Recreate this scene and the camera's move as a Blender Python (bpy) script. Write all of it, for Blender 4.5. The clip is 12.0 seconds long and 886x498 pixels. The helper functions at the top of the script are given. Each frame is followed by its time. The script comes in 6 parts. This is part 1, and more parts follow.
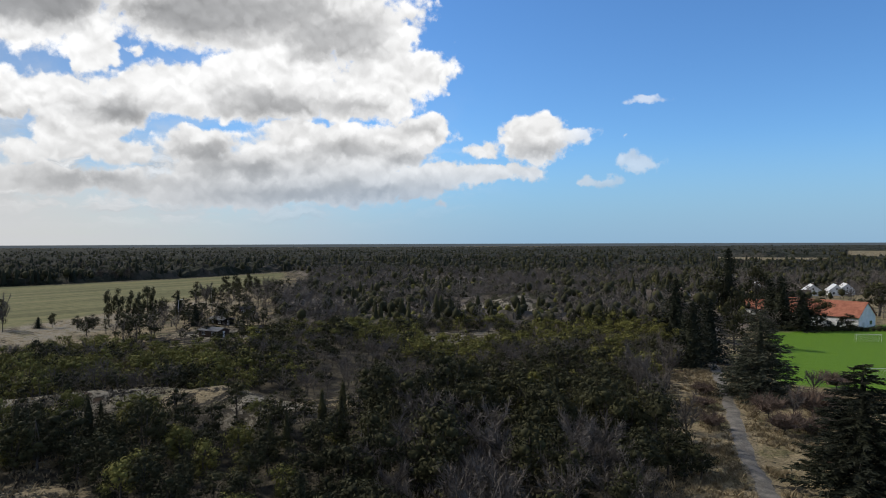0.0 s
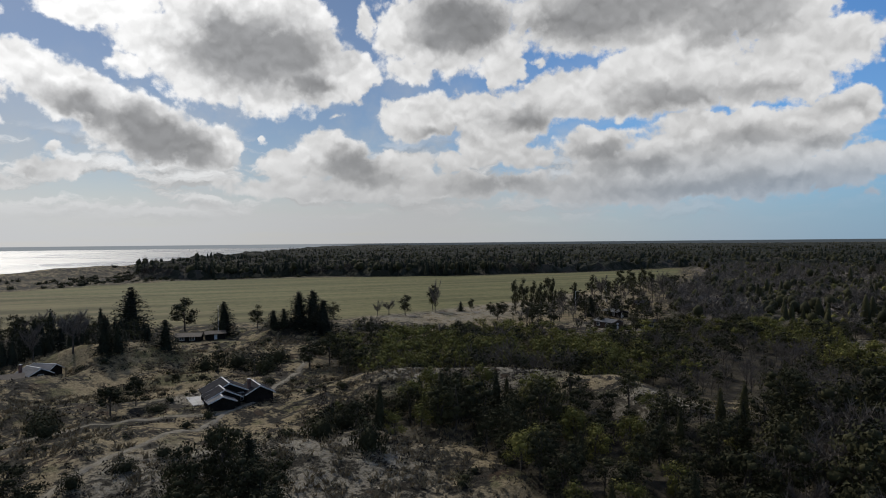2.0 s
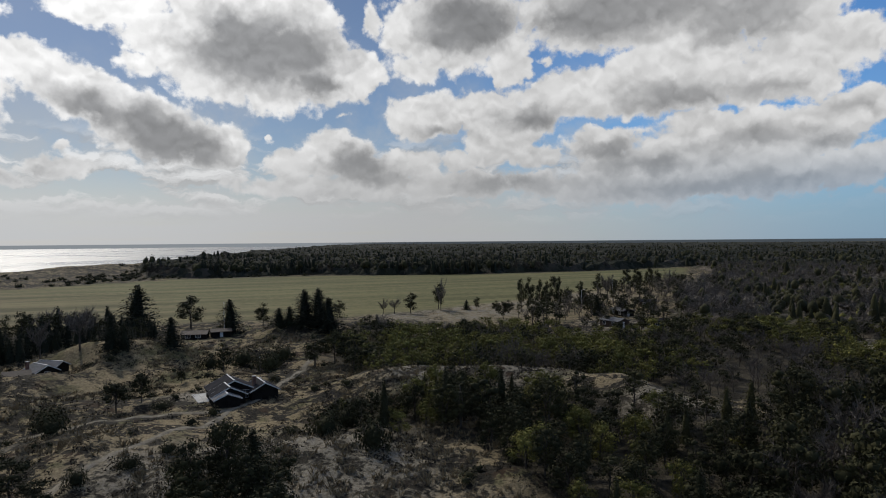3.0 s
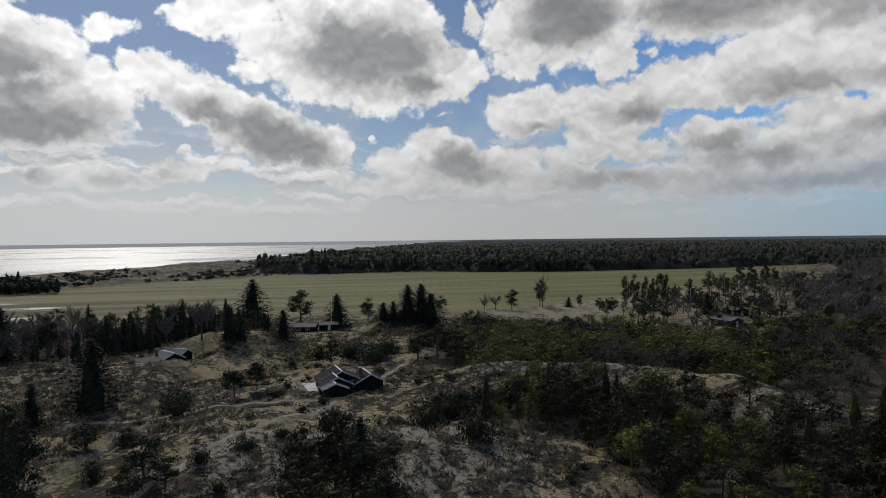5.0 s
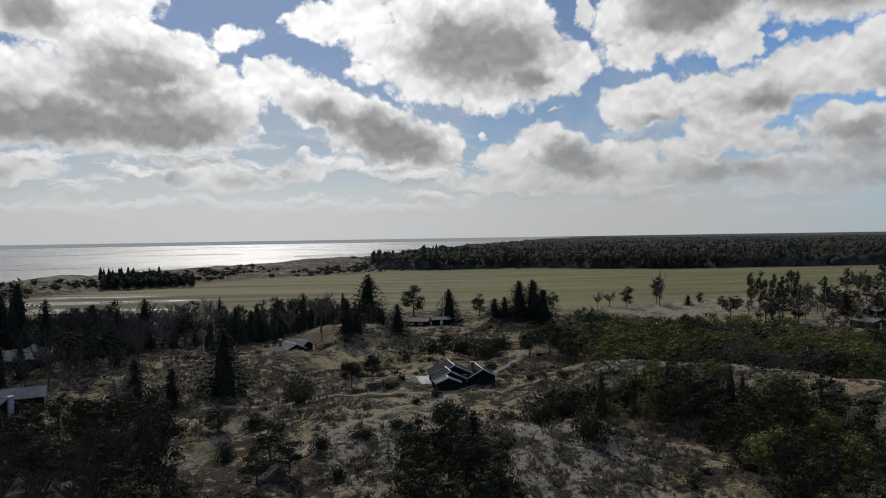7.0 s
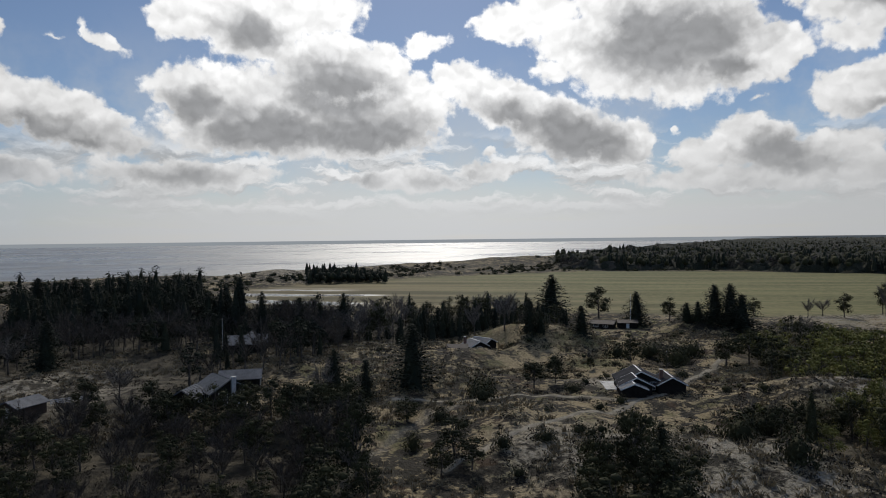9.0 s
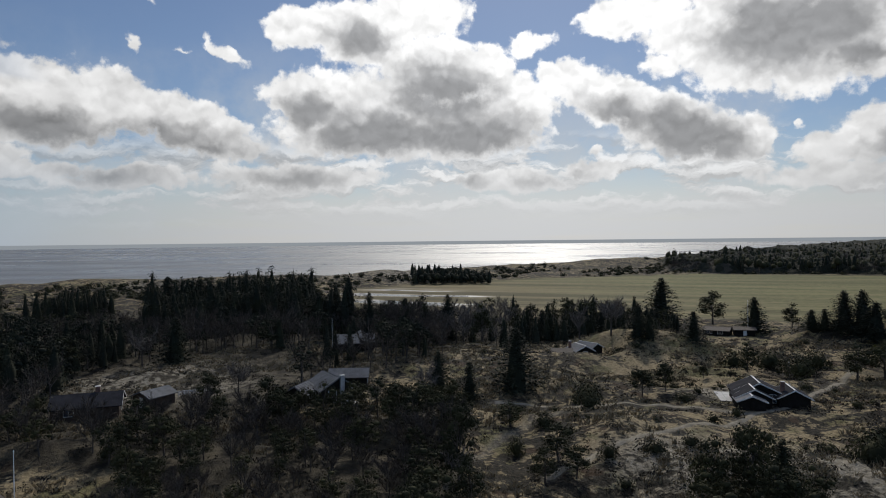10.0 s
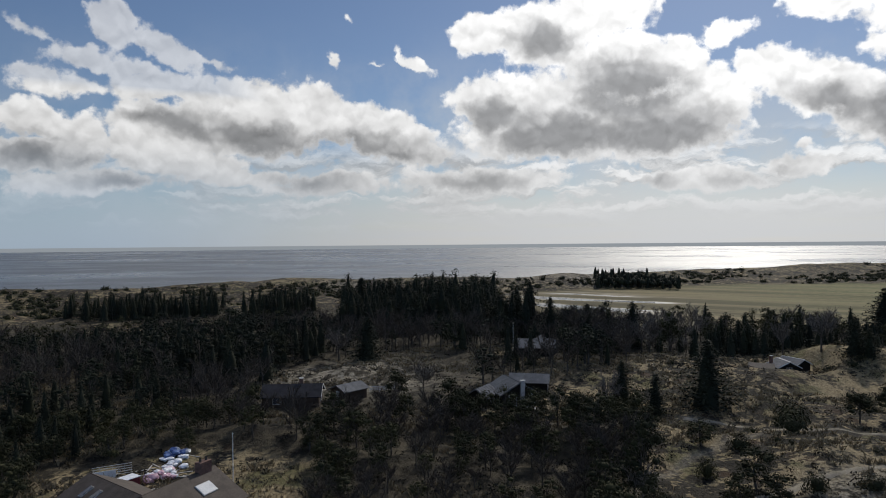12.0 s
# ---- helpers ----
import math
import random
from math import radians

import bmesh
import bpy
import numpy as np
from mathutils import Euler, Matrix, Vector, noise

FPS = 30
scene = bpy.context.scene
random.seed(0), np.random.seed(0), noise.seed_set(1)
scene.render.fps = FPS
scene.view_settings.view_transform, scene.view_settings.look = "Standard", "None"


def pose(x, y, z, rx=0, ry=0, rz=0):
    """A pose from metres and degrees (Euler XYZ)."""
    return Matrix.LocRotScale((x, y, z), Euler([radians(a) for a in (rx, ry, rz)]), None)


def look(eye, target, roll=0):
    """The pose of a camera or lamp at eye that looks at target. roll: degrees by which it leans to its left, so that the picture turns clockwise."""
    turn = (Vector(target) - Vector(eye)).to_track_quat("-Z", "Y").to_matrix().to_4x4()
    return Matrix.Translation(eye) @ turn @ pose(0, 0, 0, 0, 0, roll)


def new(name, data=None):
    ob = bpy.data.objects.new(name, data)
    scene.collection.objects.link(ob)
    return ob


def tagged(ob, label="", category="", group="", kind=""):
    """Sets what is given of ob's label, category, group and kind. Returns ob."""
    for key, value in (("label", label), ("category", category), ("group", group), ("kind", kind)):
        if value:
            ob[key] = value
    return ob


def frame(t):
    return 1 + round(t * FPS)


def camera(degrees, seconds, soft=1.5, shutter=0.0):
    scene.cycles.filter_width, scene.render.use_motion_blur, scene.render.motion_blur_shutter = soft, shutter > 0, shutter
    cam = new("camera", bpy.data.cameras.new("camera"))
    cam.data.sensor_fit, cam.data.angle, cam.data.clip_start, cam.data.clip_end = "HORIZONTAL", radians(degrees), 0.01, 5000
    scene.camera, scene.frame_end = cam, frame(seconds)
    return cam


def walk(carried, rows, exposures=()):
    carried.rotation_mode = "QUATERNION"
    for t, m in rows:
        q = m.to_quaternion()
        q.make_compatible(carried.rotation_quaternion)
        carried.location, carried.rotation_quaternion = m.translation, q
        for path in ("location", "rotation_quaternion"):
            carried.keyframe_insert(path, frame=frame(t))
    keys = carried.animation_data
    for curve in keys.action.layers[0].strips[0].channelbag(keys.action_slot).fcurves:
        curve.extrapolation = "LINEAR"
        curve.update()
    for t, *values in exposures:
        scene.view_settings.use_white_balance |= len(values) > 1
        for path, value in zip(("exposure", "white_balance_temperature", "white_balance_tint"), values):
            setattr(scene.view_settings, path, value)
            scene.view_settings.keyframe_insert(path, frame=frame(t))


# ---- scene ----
# a drone hovers 30 m over the dunes and turns to its left
cam = camera(66.7, 12.0, soft=1.0)
ROWS = (
    (0.0, 0.09, -2.13, 31.31, -0.000, -0.540, 0.201),
    (0.5, 0.05, -1.65, 30.96, 9.806, -0.571, 0.366),
    (1.0, 0.03, -1.11, 30.65, 20.279, -0.575, 0.466),
    (1.5, -0.02, -0.63, 30.36, 28.844, -0.618, 0.570),
    (2.0, -0.02, -0.23, 30.13, 32.702, -0.632, 0.562),
    (2.5, -0.00, 0.00, 30.00, 32.715, -0.677, 0.528),
    (3.0, 0.01, 0.10, 29.89, 33.231, -0.717, 0.494),
    (5.0, -0.12, -0.16, 29.45, 41.761, -0.856, 0.666),
    (5.5, -0.19, -0.24, 29.38, 43.943, -0.895, 0.741),
    (6.0, -0.29, -0.32, 29.28, 46.121, -0.923, 0.760),
    (6.5, -0.36, -0.32, 29.18, 48.314, -0.973, 0.854),
    (8.5, -0.49, -0.21, 29.30, 62.510, -0.980, 0.717),
    (9.0, -0.51, -0.14, 29.49, 66.700, -0.902, 0.639),
    (9.5, -0.52, -0.09, 29.76, 71.078, -0.821, 0.605),
    (10.0, -0.53, -0.10, 30.00, 75.533, -0.768, 0.592),
    (10.5, -0.52, -0.12, 30.20, 79.970, -0.682, 0.553),
    (11.0, -0.48, -0.11, 30.34, 84.243, -0.610, 0.526),
    (11.5, -0.49, -0.04, 30.50, 88.269, -0.545, 0.436),
    (12.0, -0.53, 0.10, 30.70, 90.924, -0.458, 0.492),
)
walk(cam, [(t, pose(x, y, z, 90 + pitch, roll, yaw)) for t, x, y, z, yaw, pitch, roll in ROWS],
     exposures=((0.0, 0.14), (0.7, 0.06), (1.5, -0.16), (2.5, -0.36), (6.0, -0.34), (9.0, -0.22), (12.0, -0.16)))

# ---- sky and sun ----
SUN_BEARING, SUN_HEIGHT = 67.0, 38.0      # degrees to the left of +y, and above the horizon
world = bpy.data.worlds.new("sky")
scene.world = world
world.use_nodes = True
wt = world.node_tree
wt.nodes.clear()


def sock(tree, node, index, value):
    if isinstance(value, bpy.types.NodeSocket):
        tree.links.new(value, node.inputs[index])
    elif value is not None:
        node.inputs[index].default_value = value


def calc(tree, op, a, b=None, c=None, clamp=False):
    n = tree.nodes.new("ShaderNodeMath")
    n.operation, n.use_clamp = op, clamp
    for i, v in enumerate((a, b, c)):
        sock(tree, n, i, v)
    return n.outputs[0]


def vcalc(tree, op, a, b=None, c=None, out=0):
    n = tree.nodes.new("ShaderNodeVectorMath")
    n.operation = op
    for i, v in enumerate((a, b, c)):
        sock(tree, n, i, v)
    return n.outputs["Value"] if out else n.outputs[0]


def ramp(tree, value, lo, hi, a=0.0, b=1.0):
    n = tree.nodes.new("ShaderNodeMapRange")
    n.interpolation_type = "SMOOTHSTEP"
    for i, v in enumerate((value, lo, hi, a, b)):
        sock(tree, n, i, v)
    return n.outputs[0]


def blend(tree, fac, a, b, kind="MIX"):
    n = tree.nodes.new("ShaderNodeMix")
    n.data_type, n.blend_type = "RGBA", kind
    sock(tree, n, 0, fac)
    sock(tree, n, 6, a)
    sock(tree, n, 7, b)
    return n.outputs[2]


def noise_tex(tree, vector, scale, detail=4.0, rough=0.55, out=0):
    n = tree.nodes.new("ShaderNodeTexNoise")
    sock(tree, n, "Vector", vector)
    n.inputs["Scale"].default_value, n.inputs["Detail"].default_value, n.inputs["Roughness"].default_value = scale, detail, rough
    return n.outputs[out]


way = wt.nodes.new("ShaderNodeTexCoord").outputs["Generated"]
split = wt.nodes.new("ShaderNodeSeparateXYZ")
wt.links.new(way, split.inputs[0])
bearing = calc(wt, "DEGREES", calc(wt, "ARCTAN2", calc(wt, "MULTIPLY", split.outputs[0], -1.0), split.outputs[1]))
height = calc(wt, "DEGREES", calc(wt, "ARCSINE", split.outputs[2]))
joinxyz = wt.nodes.new("ShaderNodeCombineXYZ")
wt.links.new(bearing, joinxyz.inputs[0])
wt.links.new(height, joinxyz.inputs[1])
plain_dome = joinxyz.outputs[0]
# billows: the dome's coordinates are gently stirred at two sizes
stir = vcalc(wt, "MULTIPLY_ADD", vcalc(wt, "SUBTRACT", noise_tex(wt, plain_dome, 0.16, 2.0, 0.5, 1), (0.5, 0.5, 0.5)), (3.0, 1.8, 0), plain_dome)
stir = vcalc(wt, "MULTIPLY_ADD", vcalc(wt, "SUBTRACT", noise_tex(wt, plain_dome, 0.6, 3.0, 0.6, 1), (0.5, 0.5, 0.5)), (2.0, 1.5, 0), stir)
white_field, dark_field = [], []


turned_dome = {0: stir}


def soft_blob(field, az, el, w, h, tilt):
    if tilt not in turned_dome:
        spin = wt.nodes.new("ShaderNodeVectorRotate")
        spin.rotation_type = "Z_AXIS"
        wt.links.new(stir, spin.inputs["Vector"])
        spin.inputs["Angle"].default_value = radians(-tilt)
        turned_dome[tilt] = spin.outputs[0]
    c, s = math.cos(radians(tilt)), math.sin(radians(tilt))
    off = vcalc(wt, "MULTIPLY_ADD", turned_dome[tilt], (1 / w, 1 / h, 0), (-(az * c + el * s) / w, -(el * c - az * s) / h, 0))
    # small blobs fall off in degrees, not in their own width
    steep = min(1.0, 0.14 + min(w, h) / 2.2)
    near = calc(wt, "MULTIPLY_ADD", vcalc(wt, "LENGTH", off, out=1), -steep, steep)
    field[:] = [calc(wt, "SMOOTH_MAX", field[0], near, 0.10) if field else near]


def puff(az, el, w, h, tilt=0):
    grow = 1.18 if w > 1.45 else 0.85
    soft_blob(white_field, az, el, w * grow, h * grow * 1.05, tilt)


def shade_core(az, el, w, h, tilt=0):
    soft_blob(dark_field, az, el, w * 1.15, h * 1.2, tilt)


def lobes(vector, size):
    """Rounded heads like those of a cauliflower, 1 in their middles."""
    n = wt.nodes.new("ShaderNodeTexVoronoi")
    n.feature = "SMOOTH_F1"
    n.inputs["Smoothness"].default_value = 0.35
    n.inputs["Scale"].default_value = 1 / size
    wt.links.new(vector, n.inputs["Vector"])
    return calc(wt, "SUBTRACT", 1.0, n.outputs["Distance"])


# cumulus: bearing, height, half width and half height in degrees; white bodies, then their grey undersides
puff(-16.2, 6.5, 1.6, 0.7)
puff(-16.1, 11.4, 1.9, 0.4)
puff(-15.1, 8.6, 0.4, 0.3)
puff(-13.2, 5.0, 1.9, 0.4)
puff(-11.1, 8.6, 1.9, 0.6)
puff(-7.7, 8.6, 2.8, 1.8)
puff(-6.5, 6.1, 1.6, 0.6)
puff(-3.7, 7.7, 1.5, 0.8)
puff(-2.7, 5.8, 5.0, 0.8)
puff(-0.1, 3.3, 0.5, 0.4)
puff(-0.1, 3.4, 0.9, 0.5)
puff(1.0, 9.7, 1.9, 0.9)
puff(1.7, 14.1, 2.3, 0.9)
puff(2.0, 9.4, 2.8, 1.1)
puff(3.1, 5.4, 3.6, 0.8)
puff(4.4, 13.8, 5.3, 2.0)
puff(4.6, 8.7, 4.9, 1.2)
puff(5.0, 13.0, 3.2, 2.1)
puff(6.1, 6.9, 4.6, 1.1)
puff(6.4, 12.0, 4.5, 1.9)
puff(6.8, 17.3, 4.3, 2.6)
puff(6.9, 7.0, 5.4, 1.2)
puff(8.4, 11.7, 2.2, 1.8)
puff(8.7, 8.4, 6.8, 1.5)
puff(8.8, 5.1, 10.7, 1.5)
puff(11.3, 7.0, 5.4, 1.5)
puff(11.7, 8.8, 3.8, 1.3)
puff(13.0, 14.7, 4.7, 2.3)
puff(13.4, 7.8, 2.7, 1.1)
puff(14.2, 12.8, 6.7, 2.4)
puff(14.7, 18.2, 11.8, 3.3)
puff(15.6, 4.3, 13.0, 1.1)
puff(16.4, 12.0, 4.9, 2.0)
puff(17.0, 5.5, 5.3, 1.4)
puff(17.4, 6.1, 4.9, 1.2)
puff(17.8, 10.9, 5.0, 1.2)
puff(18.6, 17.5, 7.4, 2.6)
puff(19.6, 7.8, 3.0, 1.2)
puff(20.0, 7.5, 2.6, 1.4)
puff(20.8, 11.8, 7.3, 1.8)
puff(21.4, 12.7, 3.2, 1.2)
puff(24.0, 14.6, 0.4, 0.5)
puff(24.1, 14.8, 0.6, 0.4)
puff(24.2, 11.5, 2.8, 1.0)
puff(25.9, 9.9, 2.5, 1.7)
puff(25.9, 6.8, 2.4, 1.1)
puff(27.0, 14.8, 1.7, 1.5)
puff(28.6, 8.1, 2.6, 1.9)
puff(29.4, 10.9, 3.3, 1.7)
puff(31.9, 6.7, 1.7, 0.9)
puff(32.3, 17.3, 6.2, 3.0)
puff(34.7, 10.5, 3.3, 1.9)
puff(35.4, 14.4, 2.2, 0.9)
puff(35.7, 6.6, 2.4, 1.2)
puff(36.7, 4.7, 15.4, 1.1)
puff(38.8, 6.0, 3.8, 1.3)
puff(39.0, 17.9, 1.3, 1.9)
puff(40.3, 13.9, 1.9, 2.2)
puff(41.1, 10.5, 0.9, 0.3)
puff(41.9, 7.4, 3.1, 1.7)
puff(45.1, 6.6, 2.4, 1.2)
puff(47.1, 8.8, 0.5, 0.4)
puff(47.7, 14.5, 8.0, 3.5)
puff(49.0, 18.2, 6.6, 2.1)
puff(51.8, 7.7, 2.8, 1.7)
puff(54.6, 15.5, 3.5, 2.1)
puff(56.8, 8.8, 4.9, 2.4, 20)
puff(57.1, 13.6, 1.6, 0.9)
puff(57.9, 18.4, 2.6, 1.4)
puff(58.4, 17.3, 2.3, 0.7)
puff(60.7, 17.6, 3.0, 1.4)
puff(61.3, 11.1, 5.0, 1.9, 20)
puff(62.5, 7.0, 1.0, 0.5)
puff(63.5, 5.7, 2.6, 0.8)
puff(64.9, 13.2, 2.6, 1.2)
puff(67.8, 16.1, 1.7, 1.0)
puff(69.2, 11.0, 2.9, 2.5)
puff(70.7, 4.8, 5.5, 0.9)
puff(71.3, 14.6, 2.0, 1.9)
puff(74.4, 9.5, 7.3, 2.7)
puff(75.3, 14.1, 5.1, 2.7)
puff(77.1, 18.5, 3.9, 1.9)
puff(82.2, 10.3, 7.5, 3.5)
puff(82.5, 16.8, 4.4, 2.3)
puff(87.2, 5.2, 6.2, 1.1)
puff(87.3, 16.9, 3.3, 1.6)
puff(87.4, 11.6, 3.0, 1.7)
puff(91.8, 7.2, 1.6, 0.8)
puff(93.1, 14.7, 1.8, 0.4, 30)
puff(94.5, 15.7, 0.4, 0.8)
puff(95.8, 9.1, 4.8, 2.0, 20)
puff(96.3, 15.0, 0.6, 0.2)
puff(98.7, 18.1, 0.8, 0.4)
puff(99.9, 15.3, 0.4, 0.7)
puff(100.3, 10.7, 4.7, 1.8, 20)
puff(100.6, 4.9, 4.9, 1.0)
puff(106.2, 11.8, 4.7, 1.5, 10)
puff(106.5, 5.6, 5.1, 0.7)
puff(108.7, 9.6, 8.2, 2.2)
puff(109.8, 14.5, 1.8, 0.4)
puff(111.3, 6.4, 4.2, 1.1)
puff(113.1, 15.3, 2.6, 0.9, 30)
puff(113.3, 12.4, 4.7, 1.1)
puff(114.8, 7.3, 3.0, 1.6)
puff(115.6, 13.5, 2.2, 0.6)
puff(116.8, 16.6, 1.9, 1.6, 45)
puff(118.5, 4.8, 5.7, 0.9)
puff(118.8, 13.9, 3.0, 0.9)
puff(119.2, 7.9, 2.2, 1.7)
puff(119.9, 11.9, 3.7, 0.8)
puff(121.4, 6.8, 4.1, 1.2)
puff(122.0, 15.3, 1.8, 0.5, 30)
puff(122.1, 12.4, 2.1, 0.6)
puff(122.1, 9.4, 3.3, 1.2)
shade_core(-8.2, 7.4, 2.4, 0.6)
shade_core(1.7, 9.4, 1.4, 0.4)
shade_core(3.0, 7.3, 3.3, 0.5)
shade_core(5.4, 4.4, 3.4, 0.5)
shade_core(7.8, 11.3, 3.3, 0.6)
shade_core(8.1, 7.7, 4.0, 0.8)
shade_core(8.8, 16.9, 4.4, 1.8)
shade_core(9.2, 16.2, 3.5, 1.1)
shade_core(10.6, 4.0, 9.7, 0.9)
shade_core(13.8, 11.3, 3.9, 1.1)
shade_core(14.7, 10.8, 4.0, 0.8)
shade_core(15.6, 4.3, 6.6, 0.7)
shade_core(16.4, 18.5, 7.5, 1.9)
shade_core(17.0, 6.0, 4.8, 0.6)
shade_core(19.5, 17.8, 5.9, 1.9)
shade_core(19.6, 7.1, 2.7, 0.7)
shade_core(25.6, 10.1, 2.9, 0.9)
shade_core(27.6, 4.6, 4.3, 0.9)
shade_core(30.6, 17.9, 3.8, 2.1)
shade_core(32.3, 16.6, 2.9, 1.1)
shade_core(32.8, 9.1, 2.3, 0.4)
shade_core(38.8, 5.5, 2.4, 0.6)
shade_core(40.5, 6.5, 2.4, 1.3)
shade_core(43.1, 3.5, 2.8, 0.5)
shade_core(43.9, 12.9, 2.2, 1.5)
shade_core(48.0, 15.1, 6.0, 2.8)
shade_core(50.4, 16.9, 2.6, 1.3)
shade_core(53.5, 5.0, 2.3, 0.5)
shade_core(54.8, 5.0, 2.8, 0.4)
shade_core(55.9, 8.4, 5.1, 2.0, 20)
shade_core(56.4, 6.4, 6.0, 0.6)
shade_core(61.0, 9.9, 3.4, 1.1, 20)
shade_core(65.9, 4.8, 3.1, 0.6)
shade_core(73.5, 8.8, 6.4, 1.8)
shade_core(73.5, 4.9, 2.9, 0.7)
shade_core(75.3, 12.1, 4.9, 2.7)
shade_core(81.3, 9.0, 6.0, 2.0)
shade_core(82.3, 16.3, 2.7, 1.4)
shade_core(86.8, 10.5, 2.5, 1.6)
shade_core(87.7, 5.0, 3.8, 0.8)
shade_core(94.9, 7.1, 4.5, 0.7)
shade_core(99.6, 7.9, 6.3, 1.3)
shade_core(101.5, 5.1, 3.3, 0.7)
shade_core(106.3, 8.7, 5.3, 1.3, 10)
shade_core(111.7, 9.4, 3.8, 1.0, 20)
shade_core(114.1, 10.1, 2.4, 0.6)
shade_core(115.8, 4.8, 3.2, 0.6)
shade_core(119.1, 6.3, 2.1, 0.5)
shade_core(122.1, 8.1, 2.1, 0.5)
shade_core(122.1, 6.9, 3.2, 1.1)

# clouds that lie outside the view keep the dome evenly broken
wild = noise_tex(wt, plain_dome, 0.055, 5.0, 0.6)
outside = calc(wt, "MAXIMUM", ramp(wt, height, 21.0, 27.0), calc(wt, "MAXIMUM", ramp(wt, bearing, 124.0, 130.0), ramp(wt, bearing, -36.0, -60.0)))
wild_body = calc(wt, "SUBTRACT", calc(wt, "MULTIPLY", calc(wt, "SUBTRACT", wild, 0.5), 4.0), calc(wt, "MULTIPLY", calc(wt, "SUBTRACT", 1.0, outside), 4.0))
fine = noise_tex(wt, plain_dome, 1.1, 6.0, 0.62)
heads = calc(wt, "ADD", calc(wt, "MULTIPLY", lobes(stir, 2.6), 0.62), calc(wt, "MULTIPLY", lobes(stir, 0.95), 0.38))
body = calc(wt, "MAXIMUM", white_field[0], wild_body)
body = calc(wt, "ADD", body, calc(wt, "MULTIPLY", calc(wt, "SUBTRACT", heads, 0.52), 0.50))
body = calc(wt, "ADD", body, calc(wt, "MULTIPLY", calc(wt, "SUBTRACT", fine, 0.5), 0.50))
cover = calc(wt, "MULTIPLY", ramp(wt, body, -0.03, 0.20), calc(wt, "MINIMUM", ramp(wt, bearing, -14.5, -9.0, 0.55, 1.0), calc(wt, "MAXIMUM", ramp(wt, bearing, 110.0, 105.0, 0.62, 1.0), ramp(wt, height, 13.2, 11.5, 0.0, 1.0))))
core = calc(wt, "ADD", dark_field[0], calc(wt, "MULTIPLY", calc(wt, "SUBTRACT", noise_tex(wt, plain_dome, 0.45, 4.0, 0.5), 0.5), 0.7))
core = calc(wt, "ADD", core, calc(wt, "MULTIPLY", calc(wt, "SUBTRACT", 0.5, heads), 0.35))
core = calc(wt, "MULTIPLY", calc(wt, "MULTIPLY", ramp(wt, core, -0.38, 0.62), ramp(wt, body, 0.0, 0.40, 0.3, 1.0)), ramp(wt, bearing, 4.0, 30.0, 0.70, 1.0))
# relief of the billows, lit from above
above = vcalc(wt, "ADD", stir, (0.0, 0.55, 0.0))
heads_up = calc(wt, "ADD", calc(wt, "MULTIPLY", lobes(above, 2.6), 0.62), calc(wt, "MULTIPLY", lobes(above, 0.95), 0.38))
billow = calc(wt, "MULTIPLY_ADD", calc(wt, "SUBTRACT", heads, heads_up), 0.55, 0.90)
billow = calc(wt, "ADD", billow, calc(wt, "MULTIPLY", calc(wt, "SUBTRACT", noise_tex(wt, stir, 0.5, 6.0, 0.55), 0.5), 0.35))
billow = calc(wt, "MINIMUM", calc(wt, "MAXIMUM", billow, 0.62), 1.06)
sky = wt.nodes.new("ShaderNodeTexSky")
sky.sky_type, sky.sun_disc = "NISHITA", False
sky.sun_elevation, sky.sun_rotation = radians(SUN_HEIGHT), radians(-SUN_BEARING)
sky.air_density, sky.dust_density, sky.ozone_density = 1.0, 0.3, 2.0
blue = blend(wt, 1.0, sky.outputs[0], blend(wt, ramp(wt, bearing, 0.0, 45.0), (0.060, 0.096, 0.135, 1), (0.058, 0.061, 0.068, 1)), "MULTIPLY")
# the clouds are thinner and brighter round the sun
glare = ramp(wt, vcalc(wt, "LENGTH", vcalc(wt, "MULTIPLY_ADD", plain_dome, (1 / 46.0, 1 / 60.0, 0), (-SUN_BEARING / 46.0, -SUN_HEIGHT / 60.0, 0)), out=1), 1.0, 0.25, 1.0, 1.45)
white = blend(wt, core, (0.93, 0.93, 0.93, 1), (0.33, 0.335, 0.345, 1))
white = blend(wt, 1.0, white, glare, "MULTIPLY")
cloud = blend(wt, 1.0, white, calc(wt, "MULTIPLY", billow, ramp(wt, height, 2.0, 13.0, 0.80, 1.0)), "MULTIPLY")
# thin bright veil low over the sea
veil_side = calc(wt, "MULTIPLY", ramp(wt, bearing, -10.0, 34.0), ramp(wt, bearing, 88.0, 122.0, 1.0, 0.35))
streaks = noise_tex(wt, vcalc(wt, "MULTIPLY", plain_dome, (0.05, 0.9, 0)), 1.0, 3.0)
veil = calc(wt, "MULTIPLY", calc(wt, "MULTIPLY", ramp(wt, height, 7.5, 1.0), veil_side), ramp(wt, streaks, 0.2, 0.6, 0.75, 1.0))
veil_all = calc(wt, "MAXIMUM", veil, calc(wt, "MULTIPLY", ramp(wt, height, 9.0, 0.0), 0.8))
thin = calc(wt, "MULTIPLY", calc(wt, "MULTIPLY", ramp(wt, height, 19.0, 5.0), veil_side), ramp(wt, noise_tex(wt, plain_dome, 0.16, 5.0, 0.6), 0.38, 0.66, 0.0, 0.6))
dome = blend(wt, thin, blue, (0.60, 0.62, 0.64, 1))
